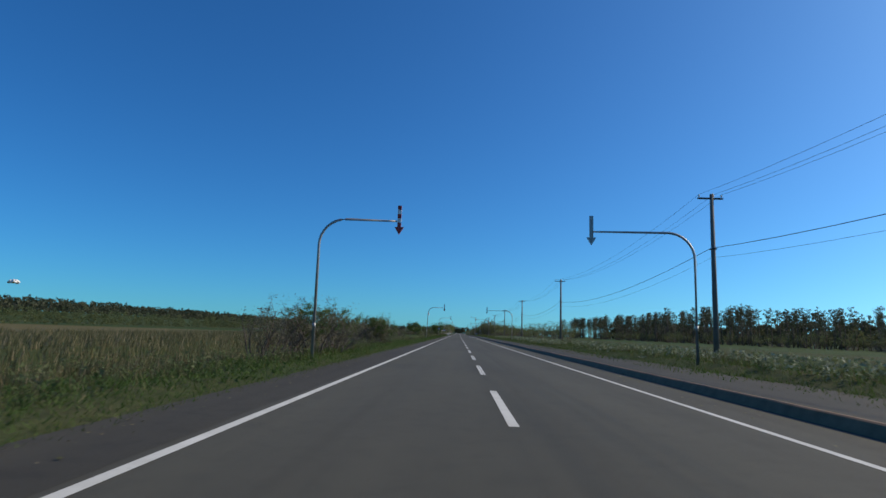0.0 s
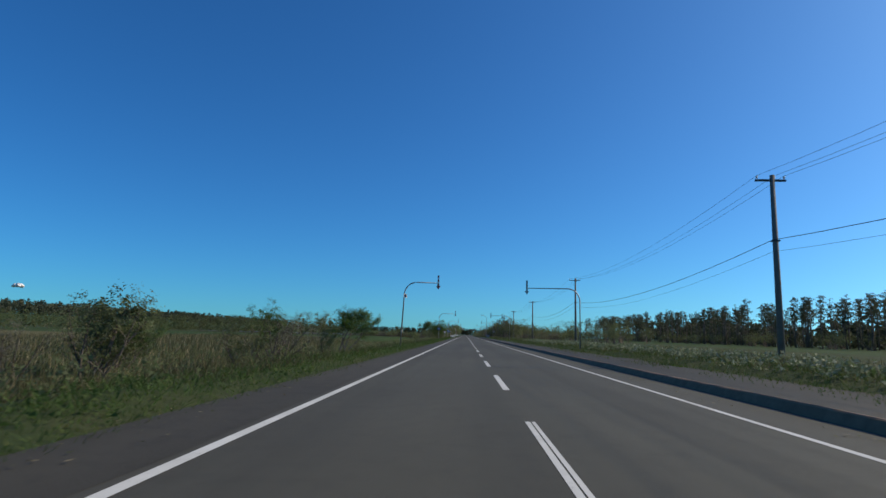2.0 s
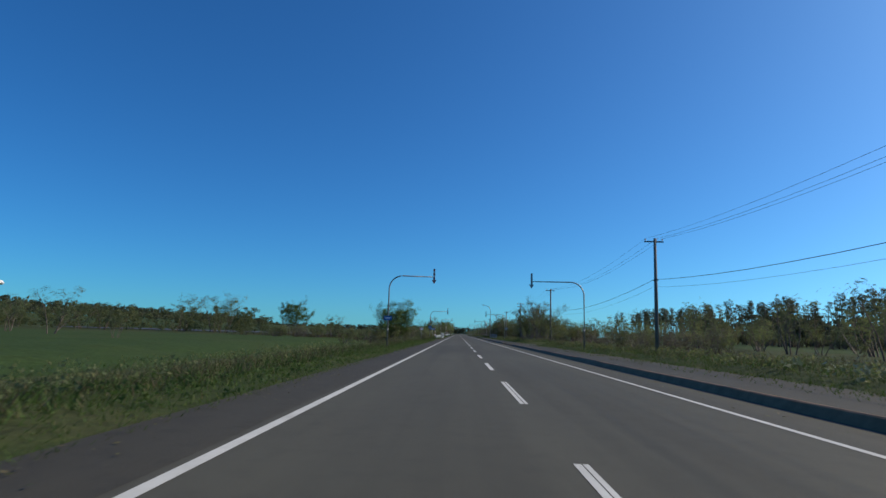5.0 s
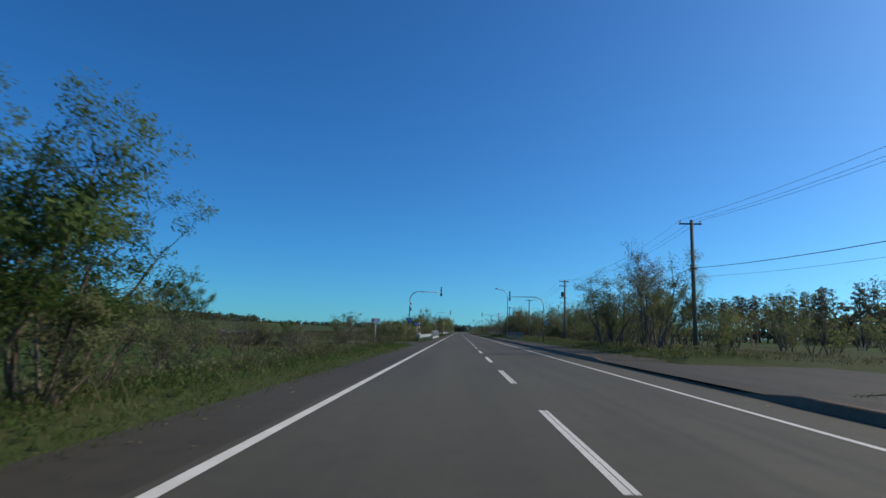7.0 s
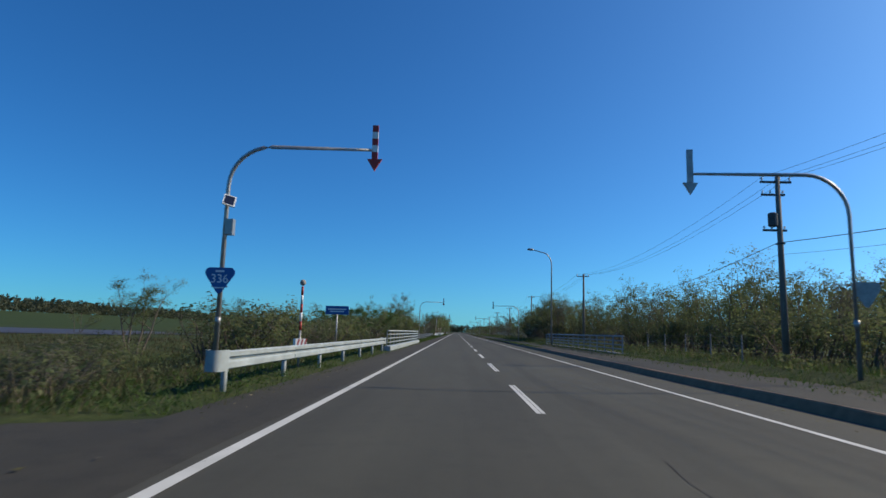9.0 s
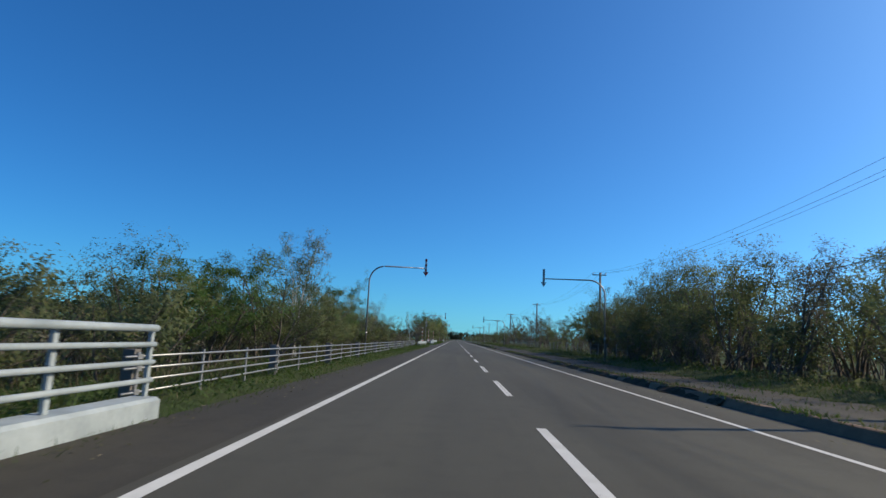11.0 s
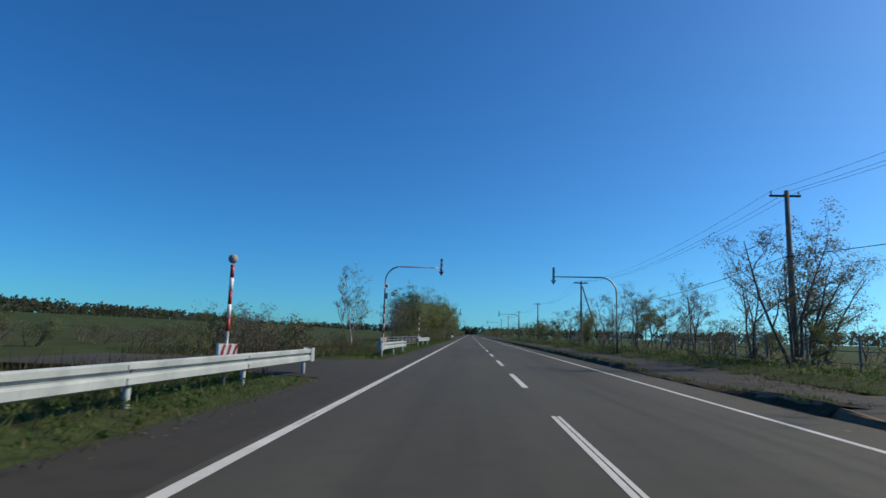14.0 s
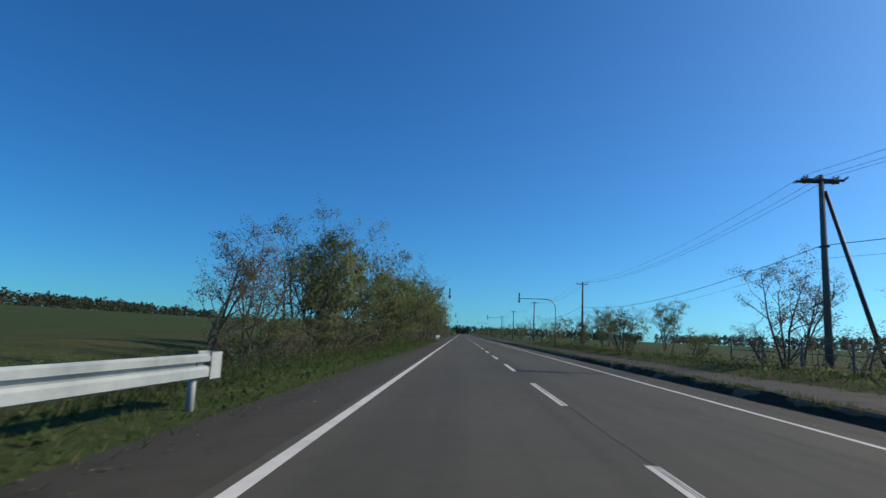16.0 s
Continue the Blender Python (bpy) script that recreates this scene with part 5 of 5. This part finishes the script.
# ---- grasses ----
def blades(n, x0, x1, y0, y1, h0, h1, width, zfun, rng, skip=None, power=1.0, bend=0.35, clump=0.0):
    x = x0 + (x1 - x0) * rng.uniform(0, 1, n) ** power
    y = rng.uniform(y0, y1, n)
    if skip is not None:
        keep = np.array([not skip(a, b) for a, b in zip(x, y)])
        x, y = x[keep], y[keep]
    if clump:
        nz = np.array([noise.noise(Vector((a * clump, b * clump, 2.0))) for a, b in zip(x, y)])
        keep = rng.uniform(-0.5, 0.35, len(x)) < nz
        x, y = x[keep], y[keep]
    n = len(x)
    z = np.array([zfun(a, b) for a, b in zip(x, y)]) - 0.02
    h = rng.uniform(h0, h1, n) * rng.uniform(0.7, 1.2, n)
    a = rng.uniform(0, 2 * np.pi, n)
    w = width * rng.uniform(0.6, 1.4, n)
    ca, sa = np.cos(a) * w, np.sin(a) * w
    bx = rng.normal(0.12, bend, n) * h
    by = rng.normal(0, bend, n) * h
    base = np.stack([x, y, z], 1)
    v = np.stack([base + np.stack([-ca, -sa, 0 * z], 1), base + np.stack([ca, sa, 0 * z], 1), base + np.stack([bx, by, h], 1)], 1).reshape(-1, 3)
    f = np.arange(3 * n).reshape(n, 3)
    return v, f


def stuff(name, vf, mat, label, category="grass"):
    return tagged(new(name, array_mesh(name, vf[0], vf[1], mat)), label, category, "", "stuff")


GR = np.random.default_rng(21)
skip_l = lambda x, y: in_drive(y, DRIVES_L, x) > 0.4
skip_r = lambda x, y: in_drive(y, DRIVES_R, x) > 0.4
stuff("verge_grass", blades(135000, -5.0, -7.6, -4, 530, 0.04, 0.17, 0.011, left_z, GR, skip_l, 1.1, 0.7), BLADE, "short green grass along the road's edge")
stuff("rough_grass", blades(120000, -6.6, -13.0, -4, 530, 0.15, 0.5, 0.013, left_z, GR, skip_l, 1.2, 0.5, clump=0.25), BLADE_DRY, "tall dry brown grass in the ditch")
stuff("tall_grass", blades(70000, -6.4, -16.0, -4, 530, 0.1, 0.36, 0.014, left_z, GR, skip_l, 1.3, 0.6), BLADE, "rank green grass and weeds")
stuff("dry_stalks", blades(60000, -12.0, -39.6, -4, 149, 0.25, 0.6, 0.026, left_z, GR, None, 1.3, 0.2), STALK, "dry standing crop stalks in the field", "crop")
stuff("reeds", blades(40000, -12.0, -38.0, 232, 405, 0.3, 0.8, 0.02, left_z, GR, lambda x, y: skip_l(x, y) or 246 < y < 312, 1.3, 0.2, 0.12), BLADE_DRY, "dry reeds and rank weeds", "reeds")
stuff("marsh_weeds", blades(26000, -9.5, -39.5, 248, 300, 0.1, 0.32, 0.02, left_z, GR, skip_l, 1.4, 0.3), BLADE_DRY, "dull low weeds over the marshy ground", "weeds")
stuff("entrance_weeds", blades(9000, -8.0, -14.0, 239, 248.6, 0.2, 0.5, 0.014, left_z, GR, skip_l, 1.0, 0.3), BLADE_DRY, "rank brown weeds beside the field entrance", "weeds")
stuff("entrance_grass", blades(11000, -6.5, -13.0, 234, 248.5, 0.06, 0.26, 0.012, left_z, GR, skip_l, 1.0), BLADE, "tall green grass beside the field entrance")
stuff("tall_weeds", blades(30000, -8.8, -17.0, 397, 432, 0.4, 0.9, 0.018, left_z, GR, skip_l, 1.2, 0.18, 0.3), BLADE_DRY, "tall brown weeds beside the field", "weeds")
stuff("pavement_weeds", blades(90000, 7.7, 12.5, -4, 330, 0.06, 0.3, 0.013, right_z, GR, skip_r, 1.2, 0.6), BLADE, "weeds and grass behind the pavement", "grass")
stuff("pavement_tufts", blades(22000, 8.0, 6.3, -4, 330, 0.03, 0.16, 0.018, lambda x, y: kerb_h(y) - 0.01, GR, skip_r, 1.6, clump=0.5), BLADE, "grass tufts creeping over the pavement", "grass")
stuff("low_weeds", blades(36000, 7.7, 13.0, 330, 530, 0.05, 0.22, 0.022, right_z, GR, skip_r, 1.1), BLADE, "low trodden grass behind the pavement", "grass")
stuff("field_weeds", blades(60000, 9.0, 24.0, -4, 330, 0.15, 0.45, 0.015, right_z, GR, skip_r, 1.5, 0.5, clump=0.2), BLADE_DRY, "tall faded weeds beyond the verge", "grass")
stuff("pavement_grass", blades(30000, 5.4, 8.0, 322, 530, 0.02, 0.09, 0.013, lambda x, y: kerb_h(y) - 0.01 + (outer_h(y) - kerb_h(y)) * smooth(5.16, 8.0, x), GR, skip_r, 0.7, 0.8, clump=0.35), BLADE_DRY, "dry trodden grass over the old pavement", "grass")
stuff("kerb_tufts", blades(22000, 4.98, 5.6, 300, 530, 0.03, 0.15, 0.02, lambda x, y: kerb_h(y), GR, skip_r, 1.0, clump=0.6), BLADE, "grass tufts growing along the kerb", "grass")


def weeds(name, n, x0, x1, y0, y1, zf, size, mat, label, skip=None, top=0.4):
    rng = np.random.default_rng(n)
    pts = []
    for _ in range(n):
        x, y = x0 + (x1 - x0) * rng.uniform(0, 1), rng.uniform(y0, y1)
        if skip and skip(x, y):
            continue
        if noise.noise(Vector((x * 0.3, y * 0.3, 7))) < -0.1:
            continue
        pts.append((x, y, zf(x, y) + rng.uniform(0.05, top)))
    v, f = leaf_cloud(np.array(pts), 7, 0.35 * top, size, rng, (0, 0, 0.5), 0.55, False)
    return stuff(name, (v, f), mat, label, "weeds")


PALE_LEAF = leaf_mat("pale_leaves", [(0.0, (0.10, 0.13, 0.06)), (0.6, (0.14, 0.17, 0.09)), (1.0, (0.26, 0.28, 0.2))], 0.3)
weeds("broadleaf_weeds", 4200, 8.6, 13.5, -4, 160, right_z, 0.075, PALE_LEAF, "broad-leaved weeds with pale undersides")
weeds("verge_weeds", 11000, -5.3, -9.0, -4, 530, left_z, 0.042, LEAF_GREEN, "low leafy green weeds on the verge", skip_l, 0.2)
weeds("ditch_weeds", 9000, -7.0, -15.0, -4, 530, left_z, 0.055, LEAF_DULL, "dull leafy weeds and brambles in the ditch", skip_l, 0.5)
weeds("dark_weeds", 4000, 8.4, 14.0, 150, 530, right_z, 0.07, LEAF_DULL, "low dull leafy weeds behind the pavement", skip_r)


# ---- water and cloud ----
WATER = mat_new("water", 0.5, 0.0, 0.2)[0]
WATER.node_tree.nodes["Principled BSDF"].inputs["Base Color"].default_value = (0.06, 0.045, 0.04, 1.0)
g = Geo()
shore = []
for k in range(60):
    w = 2 * math.pi * k / 60
    r = 1.0 + 0.35 * noise.noise(Vector((2.2 * math.cos(w), 2.2 * math.sin(w), 4.0)))
    shore.append((-76.0 + 44.0 * r * math.cos(w), 318.0 + 26.0 * r * math.sin(w), 0.1))
g.add(shore, [tuple(range(60))])
tagged(part("pond", g, WATER), "still grey water beyond the reeds", "water", "", "structure")

CLOUD = plain_mat("cloud", (0.78, 0.74, 0.7), (0.85, 0.82, 0.78), 0.02, 1.0)


def cloud(x, y, z, w, h, seed):
    rng = np.random.default_rng(seed)
    bm = bmesh.new()
    for k in range(40):
        u = rng.uniform(-1, 1)
        r = h * rng.uniform(0.12, 0.34) * (1.1 - abs(u) * 0.7)
        m = Matrix.Translation((rng.uniform(-0.2, 0.2) * w, u * w / 2, h * (0.15 + 0.3 * rng.uniform() * (1 - abs(u))))) @ Matrix.Diagonal((1.2, 1.5, 0.9, 1))
        bmesh.ops.create_icosphere(bm, subdivisions=2, radius=r, matrix=m)
    for v in bm.verts:
        v.co += Vector((noise.noise(v.co * 0.05), noise.noise(v.co * 0.05 + Vector((9, 0, 0))), noise.noise(v.co * 0.05 + Vector((0, 9, 0))))) * h * 0.08
    me = bpy.data.meshes.new("cloud")
    bm.to_mesh(me)
    bm.free()
    me.materials.append(CLOUD)
    me.shade_smooth()
    ob = new("cloud", me)
    ob.matrix_world = Matrix.Translation((x, y, z)) @ Matrix.Rotation(radians(50), 4, "Z")
    tagged(ob, "small white cloud low over the horizon", "cloud", "", "structure")


cloud(-3000.0, 3880.0, 236.0, 120.0, 46.0, 3)
